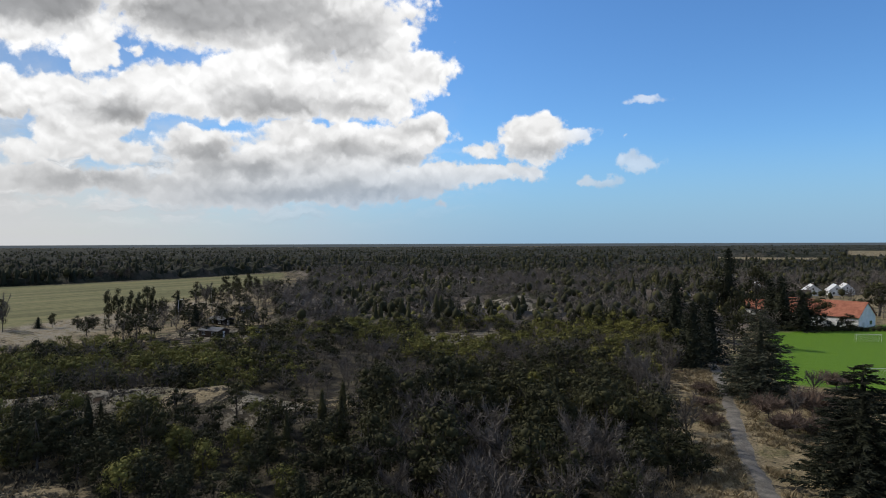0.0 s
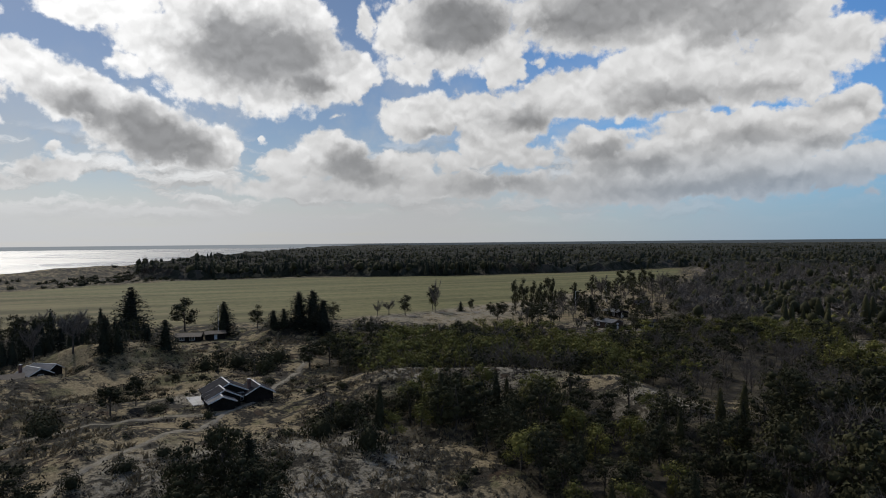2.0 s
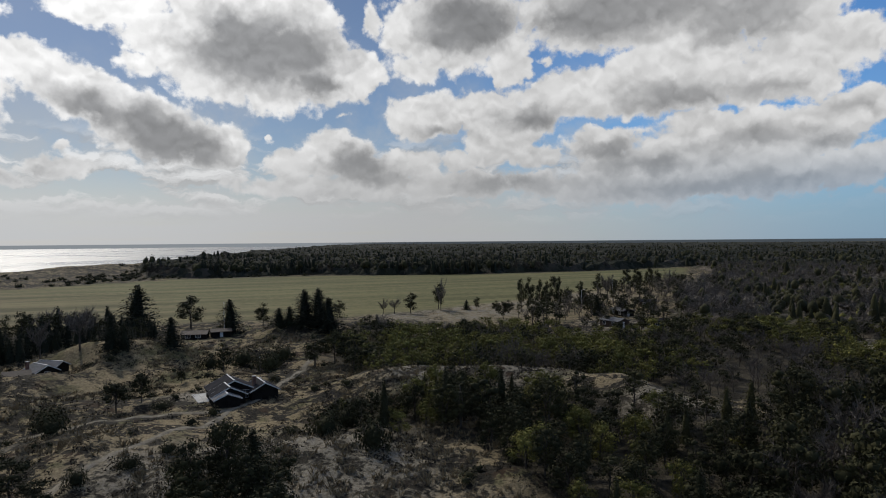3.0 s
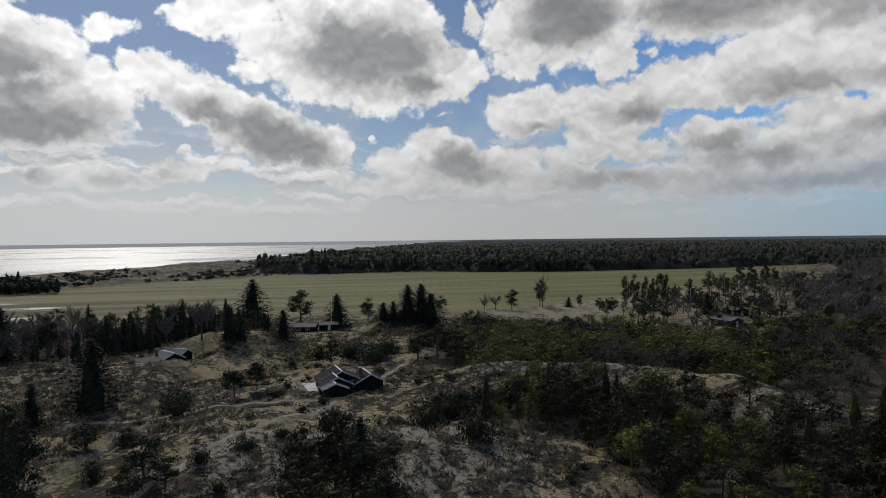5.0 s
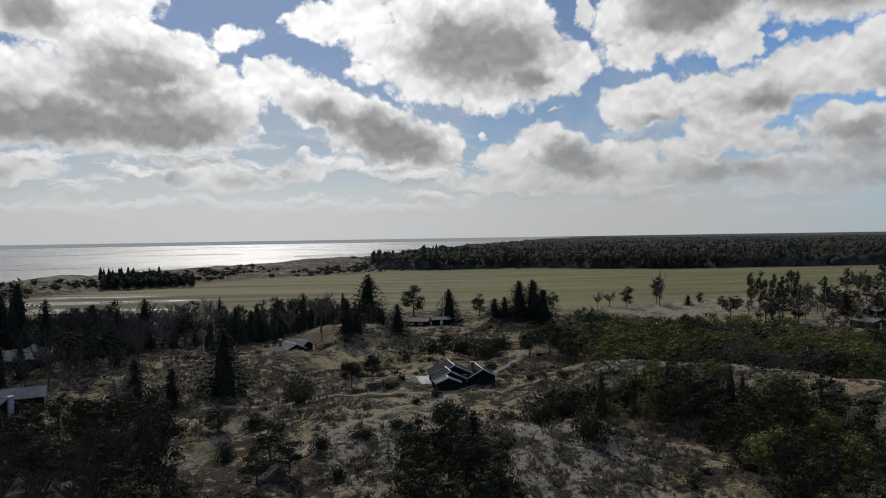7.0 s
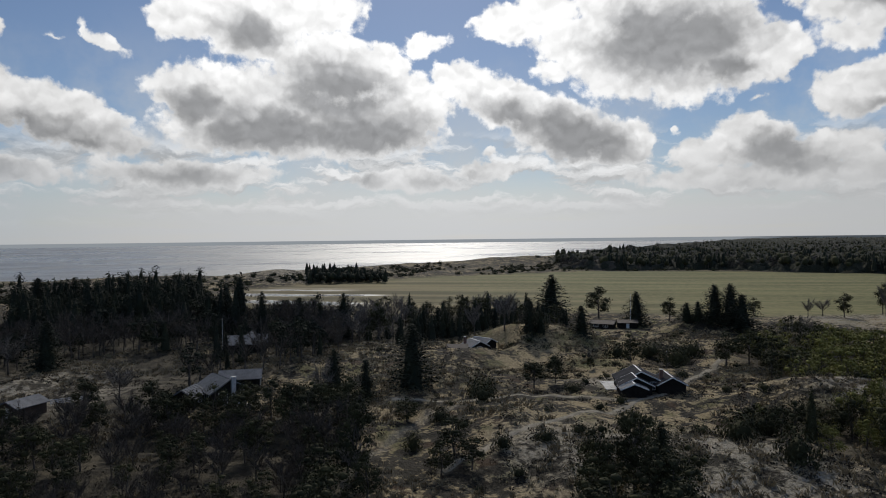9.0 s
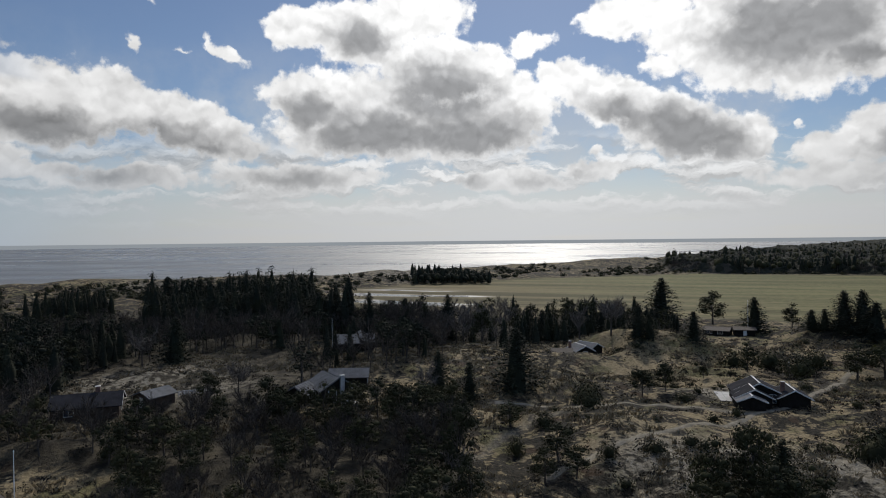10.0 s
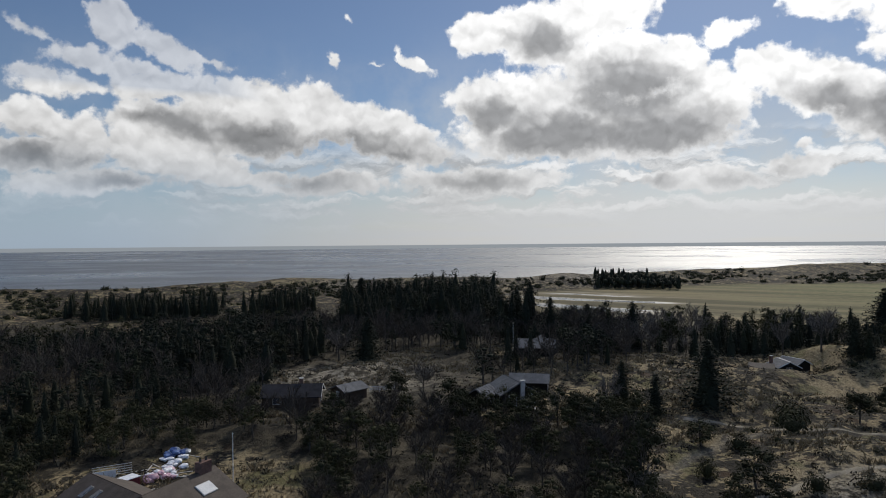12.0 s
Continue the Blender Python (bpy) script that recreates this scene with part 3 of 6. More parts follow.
WOODS = [
    polar((-23, 40), (24, 45), (26, 82), (29, 97), (38, 98), (44, 100), (45, 112), (40, 122), (30, 126), (22, 122), (8, 112), (8, 140), (40, 143), (44, 170), (40, 215), (26, 232), (15, 255), (-22, 260), (-19, 190), (-18.5, 140), (-19.5, 100), (-22, 75)),
    polar((-40, 265), (-25, 255), (-20, 240), (-10, 235), (15, 245), (14, 330), (13, 420), (11, 600), (13, 750), (-40, 900)),
    polar((77, 60), (110, 55), (128, 70), (128, 300), (112, 330), (100, 330), (84, 300), (84, 260), (78, 225), (74, 190), (78, 150), (74, 110)),
    polar((56, 205), (84, 190), (84, 262), (72, 256), (60, 262), (56, 250)),
    polar((46, 50), (56, 55), (56, 92), (47, 100)),
    polar((-40, 700), (13, 760), (20, 665), (33, 590), (45, 612), (57, 615), (57.5, 800), (48, 1500), (44, 3000), (42, 4950), (-40, 4950)),
]
CLEARINGS = [
    polar((91, 121), (106, 117), (106, 150), (104, 180), (97, 194), (88, 184), (86, 165)),
    polar((71.5, 112), (80, 111), (84, 114), (89.5, 118), (90, 141), (85, 146), (80, 152), (76, 160), (72, 150)),
    polar((102, 55), (126, 50), (122, 106), (110, 108), (102, 98)),
    polar((1.5, 206), (-4.5, 206), (-4.5, 226), (1.5, 232)), polar((1.5, 288), (-7.8, 280), (-7.8, 332), (1.5, 328)),
    polar((22, 205), (13, 225), (14, 262), (21, 300), (16, 420), (24, 420), (30, 240)),
    polar((81, 173), (87, 173), (87, 197), (81, 197)), polar((107.5, 248), (119, 246), (119, 297), (107.5, 297)),
    polar((-24, 270), (-40, 265), (-40, 470), (-27, 470)),
    PITCH, polar((-22, 980), (-30, 980), (-30, 1500), (-22, 1500)), polar((-31, 1300), (-38, 1300), (-38, 2600), (-31, 2600)),
]
GRASSLAND = [
    polar((102.5, 76), (109, 78), (109, 97), (102.5, 97)),
    polar((-19, 60), (-36, 60), (-36, 160), (-27, 165), (-21, 190)), polar((50, 150), (62, 148), (66, 185), (58, 205), (50, 195)), polar((27, 232), (38, 262), (32, 300), (24, 400), (16, 470), (15, 300)),
    polar((-22, 980), (-30, 980), (-30, 1500), (-22, 1500)), polar((-31, 1300), (-38, 1300), (-38, 2600), (-31, 2600)), polar((-24, 250), (-40, 255), (-40, 480), (-25, 480)),
]
coast_gap, coast_side = line_distance(gx, gy, COAST)
for name, values in {
    "heather": np.maximum(0.9 * step(inside(gx, gy, CLEARINGS[0]), -6, 6), 0.85 * step(coast_gap * coast_side, 12, 30) * step(coast_gap * coast_side, 360, 300) * step(np.hypot(gx, gy), 300, 340)),
    "pasture": step(inside(gx, gy, PASTURE), -3, 3), "wet": step(inside(gx, gy, WET), -12, 20), "turf": step(inside(gx, gy, PITCH), -0.5, 0.5),
    "wood": wood_mask(gx, gy), "grass": np.clip(sum(step(inside(gx, gy, z), -4, 5) for z in GRASSLAND), 0, 1), "path": 0.5 * near_lines(gx, gy, FOOT_PATHS, 0.2, 1.0), "track": 0.5 * near_lines(gx, gy, [TRACK], 0.8, 1.0),
    "sand": np.clip(1.5 * sum(np.exp(-((gx - sx) ** 2 + (gy - sy) ** 2) / r ** 2) for sx, sy, r in SAND_SPOTS), 0, 1),
}.items():
    ground.data.attributes.new(name, "FLOAT", "POINT").data.foreach_set("value", np.asarray(values, np.float32).ravel())

path_sand = mottled("path_sand", (0.14, 0.122, 0.090), (0.27, 0.24, 0.185), 1.6, 0.95, 0.03, 0.1)
track_gravel = mottled("track_gravel", (0.085, 0.078, 0.066), (0.19, 0.172, 0.148), 2.2, 0.95, 0.03, 0.1)


def ribbon(name, pts, width, mat, label):
    """A worn strip that follows the ground, with frayed edges."""
    pts = np.array(pts, float)
    along = np.concatenate([[0], np.cumsum(np.hypot(*np.diff(pts, axis=0).T))])
    t = np.arange(0, along[-1], 0.6)
    px, py = np.interp(t, along, pts[:, 0]), np.interp(t, along, pts[:, 1])
    for k in range(12):
        px[1:-1], py[1:-1] = (px[:-2] + px[1:-1] * 2 + px[2:]) / 4, (py[:-2] + py[1:-1] * 2 + py[2:]) / 4
    px, py = px + (fbm(t, t * 0, 6, 3, 71) - 0.5) * 1.2, py + (fbm(t, t * 0, 6, 3, 72) - 0.5) * 1.2
    dx, dy = np.gradient(px), np.gradient(py)
    n = np.hypot(dx, dy)
    rows = []
    for side, lift in ((-1, 0.0), (-0.5, 0.10), (0.0, 0.12), (0.5, 0.10), (1, 0.0)):
        half = width / 2 * side * (0.7 + 0.6 * fbm(t, t * 0 + side * 9, 2.2, 3, 73))
        x, y = px - dy / n * half, py + dx / n * half
        rows.append(np.stack([x, y, ground_height(x, y) + lift], -1))
    v = np.stack(rows, 1)
    m = len(t)
    idx = np.arange(m * 5).reshape(m, 5)
    f = np.stack([idx[:-1, :-1], idx[:-1, 1:], idx[1:, 1:], idx[1:, :-1]], -1).reshape(-1, 4)
    return tagged(new(name, mesh_of(name, v.reshape(-1, 3), f, [mat], smooth=True)), label, "path", kind="structure")


for pts in FOOT_PATHS[:2]:
    ribbon("footpath", pts, 1.15, path_sand, "narrow trodden sand path through heather")
ribbon("gravel_track", TRACK, 2.3, track_gravel, "grey gravel track through dry grass")

ring = [(math.cos(k * math.pi / 32) * 4988, math.sin(k * math.pi / 32) * 4988, -3.2) for k in range(64)]
sea_me = bpy.data.meshes.new("sea")
sea_me.from_pydata(ring, [], [list(range(64))])
sea_me.materials.append(water_mat)
tagged(new("sea", sea_me), "grey choppy sea with sun glitter", "sea", kind="structure")


# ---- trees: shapes as arrays of triangles ----
def tri_cloud(points, size, rng, flat=0.0, out=None):
    """One ragged leaf triangle at each point; with out, the leaves lie roughly across those directions."""
    n = len(points)
    a, b = rng.normal(size=(n, 3)), rng.normal(size=(n, 3))
    a[:, 2] *= 1 - flat
    b[:, 2] *= 1 - flat
    if out is not None:
        o = out / (np.linalg.norm(out, axis=1)[:, None] + 1e-9)
        a -= o * (a * o).sum(1)[:, None] * 0.8
        b -= o * (b * o).sum(1)[:, None] * 0.8
    a /= np.linalg.norm(a, axis=1)[:, None]
    b /= np.linalg.norm(b, axis=1)[:, None]
    s = np.asarray(size).reshape(-1, 1) * rng.uniform(0.6, 1.3, (n, 1))
    v = np.stack([points + a * s, points - a * s * 0.6 + b * s * 0.6, points - b * s * 0.9], 1).reshape(-1, 3)
    return v, np.arange(3 * n).reshape(-1, 3)


def taper(path, r0, r1, sides=5):
    """A tapered limb along a path."""
    path = np.asarray(path, float)
    n = len(path)
    ang = np.arange(sides) * 2 * np.pi / sides
    rad = np.linspace(r0, r1, n)
    way_along = np.gradient(path, axis=0)
    way_along /= np.linalg.norm(way_along, axis=1)[:, None] + 1e-9
    ref = np.where(np.abs(way_along[:, 2:3]) > 0.8, np.array([[1.0, 0, 0]]), np.array([[0, 0, 1.0]]))
    u = np.cross(way_along, ref)
    u /= np.linalg.norm(u, axis=1)[:, None] + 1e-9
    w = np.cross(way_along, u)
    v = (path[:, None] + rad[:, None, None] * (np.cos(ang)[None, :, None] * u[:, None] + np.sin(ang)[None, :, None] * w[:, None])).reshape(-1, 3)
    f = []
    for i in range(n - 1):
        for k in range(sides):
            a0, a1, b0, b1 = i * sides + k, i * sides + (k + 1) % sides, (i + 1) * sides + k, (i + 1) * sides + (k + 1) % sides
            f += [(a0, a1, b1), (a0, b1, b0)]
    return v, np.array(f)


def stack_parts(parts):
    vs, fs, base = [], [], 0
    for v, f in parts:
        vs.append(v)
        fs.append(f + base)
        base += len(v)
    return np.concatenate(vs), np.concatenate(fs)


ICO = np.array([(0, 0, 1), *[(math.cos(k * 1.2566) * 0.894, math.sin(k * 1.2566) * 0.894, 0.447) for k in range(5)], *[(math.cos(k * 1.2566 + 0.628) * 0.894, math.sin(k * 1.2566 + 0.628) * 0.894, -0.447) for k in range(5)], (0, 0, -1)])
ICO_FACES = np.array([(0, 1 + k, 1 + (k + 1) % 5) for k in range(5)] + [(1 + k, 6 + k, 1 + (k + 1) % 5) for k in range(5)] + [(1 + (k + 1) % 5, 6 + k, 6 + (k + 1) % 5) for k in range(5)] + [(6 + k, 11, 6 + (k + 1) % 5) for k in range(5)])


def dense_heart(rng, centre, size):
    """The dense inside of a clump, ragged, behind its outer leaves."""
    return ICO * size * rng.uniform(0.72, 1.15, (12, 1)) + centre, ICO_FACES


def dense_cone(rng, tall, spread, low=0.08, sides=7, rows=4):
    """The dense inside of a conifer."""
    v = []
    for k in range(rows):
        z = tall * (low + (0.86 - low) * k / (rows - 1))
        for j in range(sides):
            r, turn = spread * (1 - z / tall) ** 0.8 * rng.uniform(0.2, 0.42), (j + 0.5 * (k % 2)) * 2 * math.pi / sides
            v.append((math.cos(turn) * r, math.sin(turn) * r, z + rng.uniform(-0.4, 0.4) * tall / 14))
    f = []
    for k in range(rows - 1):
        for j in range(sides):
            a0, a1, b0, b1 = k * sides + j, k * sides + (j + 1) % sides, (k + 1) * sides + j, (k + 1) * sides + (j + 1) % sides
            f += [(a0, a1, b1), (a0, b1, b0)]
    v.append((0, 0, tall * 0.94))
    f += [((rows - 1) * sides + j, (rows - 1) * sides + (j + 1) % sides, len(v) - 1) for j in range(sides)]
    return np.array(v), np.array(f)


def spruce(rng, tall=13.0, spread=2.8, tiers=15, limbs=8, per=5, leaf=0.42, low=0.06, full=0.8):
    pts, sizes = [], []
    for k in range(tiers):
        z = tall * (low + (1 - low) * (k / tiers) ** 1.0)
        reach = spread * (1 - z / tall) ** full * rng.uniform(0.75, 1.15) + 0.08
        for j in range(limbs):
            turn = rng.uniform(0, 2 * np.pi)
            r, drop = reach * rng.uniform(0.6, 1.15), rng.uniform(-0.6, 0.6) * tall / tiers
            for q in np.linspace(0.25, 1, per):
                pts.append((math.cos(turn) * r * q, math.sin(turn) * r * q, z + drop - 0.22 * r * q ** 1.5 + rng.normal() * 0.12 + 0.12 * tall / tiers))
                sizes.append(leaf * (1.15 - 0.5 * q) * (1.15 - 0.6 * z / tall))
    pts.append((0, 0, tall))
    sizes.append(leaf * 0.6)
    lean = rng.normal(size=2) * 0.12
    trunk = taper([(0, 0, -0.5), (lean[0], lean[1], tall * 0.5), (0, 0, tall * 0.98)], 0.022 * tall, 0.02)
    return trunk, stack_parts([dense_cone(rng, tall, spread, low), tri_cloud(np.array(pts), np.array(sizes), rng, 0.35)])


def layered_spruce(rng, tall, spread, tiers, limbs, sprays, low=0.1):
    """A broad conifer: long limbs in tiers, each hung with narrow sprays of needles."""
    wood, v = [taper([(0, 0, -0.5), (0.1, 0.1, tall * 0.5), (0, 0, tall * 0.98)], 0.022 * tall, 0.03)], []
    for k in range(tiers):
        z = tall * (low + (0.97 - low) * k / (tiers - 1))
        reach = spread * (1 - z / tall) ** 0.62 * rng.uniform(0.8, 1.1) + 0.25
        for j in range(max(4, int(limbs * (1.1 - 0.75 * z / tall)))):
            turn = rng.uniform(0, 6.283)
            r = reach * rng.uniform(0.65, 1.15)
            z0 = z + rng.uniform(-0.5, 0.5) * tall / tiers
            way_out = np.array([math.cos(turn), math.sin(turn), 0.0])
            across = np.array([-math.sin(turn), math.cos(turn), 0.0])
            if k % 3 == 0 and j < 3:
                wood.append(taper([(0, 0, z0), way_out * r * 0.6 + (0, 0, z0 - 0.08 * r), way_out * r + (0, 0, z0 - 0.10 * r)], 0.06, 0.02, 3))
            q = rng.uniform(0.12, 1.0, (sprays, 1)) ** 0.7
            base = way_out * r * q + np.array([0, 0, 1.0]) * (z0 - 0.30 * r * q + 0.18 * r * q ** 3)
            aim = way_out * rng.uniform(0.3, 1.0, (sprays, 1)) + across * rng.normal(size=(sprays, 1)) * 0.9 + np.array([0, 0, 1.0]) * rng.uniform(-0.7, 0.25, (sprays, 1))
            aim /= np.linalg.norm(aim, axis=1)[:, None]
            side = np.cross(aim, rng.normal(size=(sprays, 3)))
            side /= np.linalg.norm(side, axis=1)[:, None] + 1e-9
            size = rng.uniform(0.45, 0.95, (sprays, 1)) * (0.35 + 0.09 * r)
            v.append(np.stack([base - aim * size * 0.3, base + side * size * 0.26 + aim * size * 0.2, base + aim * size], 1).reshape(-1, 3))
    v = np.concatenate(v)
    return stack_parts(wood), stack_parts([dense_cone(rng, tall, spread * 0.5, low + 0.06), (v, np.arange(len(v)).reshape(-1, 3))])


def clump_tree(rng, tall=8.0, spread=2.6, clumps=9, per=45, leaf=0.34, bare=0.3, flat=0.55):
    """Pines and scrub: limbs that end in clumps of foliage."""
    limbs, pts, outs, hearts = [], [], [], []
    limbs.append(taper([(0, 0, -0.5), (rng.normal() * 0.25, rng.normal() * 0.25, tall * 0.45), (rng.normal() * 0.4, rng.normal() * 0.4, tall * 0.85)], 0.022 * tall + 0.04, 0.05))
    for k in range(clumps):
        turn = k * 2.4 + rng.uniform(-0.5, 0.5)
        up = rng.uniform(bare, 0.92) if k else 0.92
        r = spread * rng.uniform(0.35, 0.8) * math.sqrt(max(0.08, 1 - ((up - 0.55) / 0.55) ** 2)) if k else 0.2
        c = np.array([math.cos(turn) * r, math.sin(turn) * r, tall * up])
        limbs.append(taper([(0, 0, tall * up * 0.6), c * (0.5, 0.5, 0.9), c], 0.07, 0.02, 3))
        rad = spread * rng.uniform(0.40, 0.58)
        q = rng.normal(size=(per, 3))
        q /= np.linalg.norm(q, axis=1)[:, None]
        q *= rng.uniform(0.55, 1.12, (per, 1)) * rad
        q[:, 2] *= flat
        hearts.append(dense_heart(rng, c, np.array((rad, rad, rad * flat)) * 0.40))
        pts.append(c + q)
        outs.append(q)
    return stack_parts(limbs), stack_parts(hearts + [tri_cloud(np.concatenate(pts), np.full(clumps * per, leaf), rng, 0.1, np.concatenate(outs))])


def bare_tree(rng, tall=8.0, spread=2.6, limbs=9, twigs=26):
    """Leafless broadleaf tree: trunk, limbs and a haze of fine twigs."""
    wood, v = [], []
    wood.append(taper([(0, 0, -0.5), (rng.normal() * 0.2, rng.normal() * 0.2, tall * 0.4), (rng.normal() * 0.5, rng.normal() * 0.5, tall * 0.9)], 0.018 * tall + 0.03, 0.03))
    for k in range(limbs):
        turn, z0 = k * 2.4 + rng.uniform(-0.4, 0.4), tall * rng.uniform(0.2, 0.6)
        tip = np.array([math.cos(turn) * spread * rng.uniform(0.5, 1), math.sin(turn) * spread * rng.uniform(0.5, 1), min(tall, z0 + tall * rng.uniform(0.25, 0.45))])
        start = np.array([0, 0, z0])
        wood.append(taper([start, start * 0.45 + tip * 0.55 + (0, 0, -0.2), tip], 0.07, 0.02, 3))
        u = rng.uniform(0.25, 1.0, (twigs, 1))
        base = start * (1 - u) + tip * u
        way_out = rng.normal(size=(twigs, 3)) + (tip - start) * 0.25 + (0, 0, 0.7)
        way_out /= np.linalg.norm(way_out, axis=1)[:, None]
        side = np.cross(way_out, rng.normal(size=(twigs, 3)))
        side /= np.linalg.norm(side, axis=1)[:, None] + 1e-9
        length = rng.uniform(0.5, 1.3, (twigs, 1)) * spread * 0.42
        v.append(np.stack([base - side * 0.045, base + side * 0.045, base + way_out * length], 1).reshape(-1, 3))
    v = np.concatenate(v)
    return stack_parts(wood), (v, np.arange(len(v)).reshape(-1, 3))


def bush(rng, tall=1.6, spread=1.3, per=110, leaf=0.22):
    q = rng.normal(size=(per, 3))
    q /= np.linalg.norm(q, axis=1)[:, None]
    q *= rng.uniform(0.6, 1.05, (per, 1))
    q[:, 2] = np.abs(q[:, 2]) * tall
    q[:, :2] *= spread
    stems = [taper([(0, 0, -0.3), (math.cos(k * 1.6) * spread * 0.5, math.sin(k * 1.6) * spread * 0.5, tall * 0.7)], 0.05, 0.02, 3) for k in range(4)]
    return stack_parts(stems), stack_parts([dense_heart(rng, np.array((0, 0, tall * 0.3)), np.array((spread * 0.5, spread * 0.5, tall * 0.35))), tri_cloud(q, np.full(per, leaf), rng, 0.0, q * (1, 1, 0.7))])


def far_spruce(rng, tall=12.0, spread=4.0, rows=6, per=6):
    pts, sizes = [], []
    for k in range(rows):
        z = tall * (0.15 + 0.78 * k / rows)
        for j in range(per):
            turn, r = rng.uniform(0, 6.3), spread * (1.02 - z / tall) * rng.uniform(0.45, 1)
            pts.append((math.cos(turn) * r, math.sin(turn) * r, z))
            sizes.append(0.80 * (1.15 - 0.6 * z / tall))
    pts.append((0, 0, tall * 0.97))
    sizes.append(0.5)
    return taper([(0, 0, -0.5), (0, 0, tall * 0.9)], 0.16, 0.03, 3), stack_parts([dense_cone(rng, tall, spread * 1.9, 0.10, 5, 3), tri_cloud(np.array(pts), np.array(sizes), rng)])


def far_clump(rng, tall=9.0, spread=2.8, per=30):
    q = rng.normal(size=(per, 3))
    q /= np.linalg.norm(q, axis=1)[:, None]
    q *= rng.uniform(0.5, 1.05, (per, 1)) * (spread, spread, tall * 0.34)
    q[:, 2] += tall * 0.64
    return taper([(0, 0, -0.5), (0, 0, tall * 0.7)], 0.16, 0.04, 3), stack_parts([dense_heart(rng, np.array((0, 0, tall * 0.62)), np.array((spread * 0.72, spread * 0.72, tall * 0.27))), tri_cloud(q, np.full(per, 0.62), rng, 0.0, q - (0, 0, tall * 0.64))])


def far_bare(rng, tall=9.0, spread=2.8, twigs=54):
    base = np.stack([rng.normal(size=twigs) * spread * 0.3, rng.normal(size=twigs) * spread * 0.3, rng.uniform(0.25, 0.75, twigs) * tall], 1)
    way_out = rng.normal(size=(twigs, 3)) * (1, 1, 0.6) + (0, 0, 0.9)
    side = np.cross(way_out, rng.normal(size=(twigs, 3)))
    side /= np.linalg.norm(side, axis=1)[:, None] + 1e-9
    v = np.stack([base - side * 0.13, base + side * 0.13, base + way_out * spread * 0.50], 1).reshape(-1, 3)
    return taper([(0, 0, -0.5), (0, 0, tall * 0.7)], 0.14, 0.04, 3), (v, np.arange(len(v)).reshape(-1, 3))


tree_rng = np.random.default_rng(21)
SPRUCES = [spruce(tree_rng, 13, tree_rng.uniform(5.2, 7.2), 13, 9, 5, 0.55, 0.05, 0.58) for k in range(6)]
YOUNG = [spruce(tree_rng, 7, tree_rng.uniform(3.0, 3.9), 9, 7, 4, 0.46) for k in range(5)]
PINES = [clump_tree(tree_rng, 8.5, 3.1, 9, 46, 0.28, 0.34, 0.60) for k in range(5)]
SCRUBS = [clump_tree(tree_rng, 4.4, 2.5, 6, 46, 0.25, 0.22, 0.72) for k in range(6)]
BARES = [bare_tree(tree_rng, 7.5, 3.0, 9, 30) for k in range(5)]
# finer foliage for the woods that the camera passes nearest
FINE_YOUNG = [spruce(tree_rng, 7, tree_rng.uniform(3.0, 3.9), 16, 12, 5, 0.28) for k in range(5)]
FINE_PINES = [clump_tree(tree_rng, 8.5, 3.4, 13, 96, 0.22, 0.28, 0.65) for k in range(5)]
FINE_SCRUBS = [clump_tree(tree_rng, 5.5, 2.6, 11, 110, 0.20, 0.22, 0.75) for k in range(6)]
FINE_BARES = [bare_tree(tree_rng, 7.5, 3.2, 12, 48) for k in range(5)]
BUSHES = [bush(tree_rng, 1.5, 1.4) for k in range(4)]
LOW_BUSHES = [bush(tree_rng, 1.5, 1.5, 34, 0.40) for k in range(4)]
FAR_SPRUCES = [far_spruce(tree_rng) for k in range(6)]
FAR_CLUMPS = [far_clump(tree_rng) for k in range(6)]
LEAN_SPRUCES = [far_spruce(tree_rng, 11, 4.8, 3, 4) for k in range(6)]
FAR_BARES = [far_bare(tree_rng) for k in range(5)]


def woods(name, shapes, leaf_mat, x, y, scale, rng, label, category="trees", sink=0.0):
    """Many trees of a kind that nobody could count, as one object."""
    x, y, scale = np.asarray(x), np.asarray(y), np.asarray(scale)
    if not len(x):
        return None
    z = ground_height(x, y) - sink
    turn, kind, up = rng.uniform(0, 2 * np.pi, len(x)), rng.integers(0, len(shapes), len(x)), rng.uniform(0.85, 1.15, len(x))
    vs, fs, ms, base = [], [], [], 0
    for k, (wood, leaves) in enumerate(shapes):
        pick = np.flatnonzero(kind == k)
        if not len(pick):
            continue
        v0, f0 = stack_parts([wood, leaves])
        m0 = np.concatenate([np.zeros(len(wood[1]), int), np.ones(len(leaves[1]), int)])
        c, s = np.cos(turn[pick])[:, None], np.sin(turn[pick])[:, None]
        sc = scale[pick][:, None]
        v = np.stack([(v0[None, :, 0] * c - v0[None, :, 1] * s) * sc + x[pick][:, None], (v0[None, :, 0] * s + v0[None, :, 1] * c) * sc + y[pick][:, None],
                      v0[None, :, 2] * sc * up[pick][:, None] + z[pick][:, None]], -1)
        fs.append((f0[None] + (np.arange(len(pick)) * len(v0))[:, None, None] + base).reshape(-1, 3))
        ms.append(np.tile(m0, len(pick)))
        vs.append(v.reshape(-1, 3))
        base += len(pick) * len(v0)
    ob = new(name, mesh_of(name, np.concatenate(vs), np.concatenate(fs), [bark, leaf_mat], np.concatenate(ms), smooth=True))
    return tagged(ob, label, category, kind="stuff")


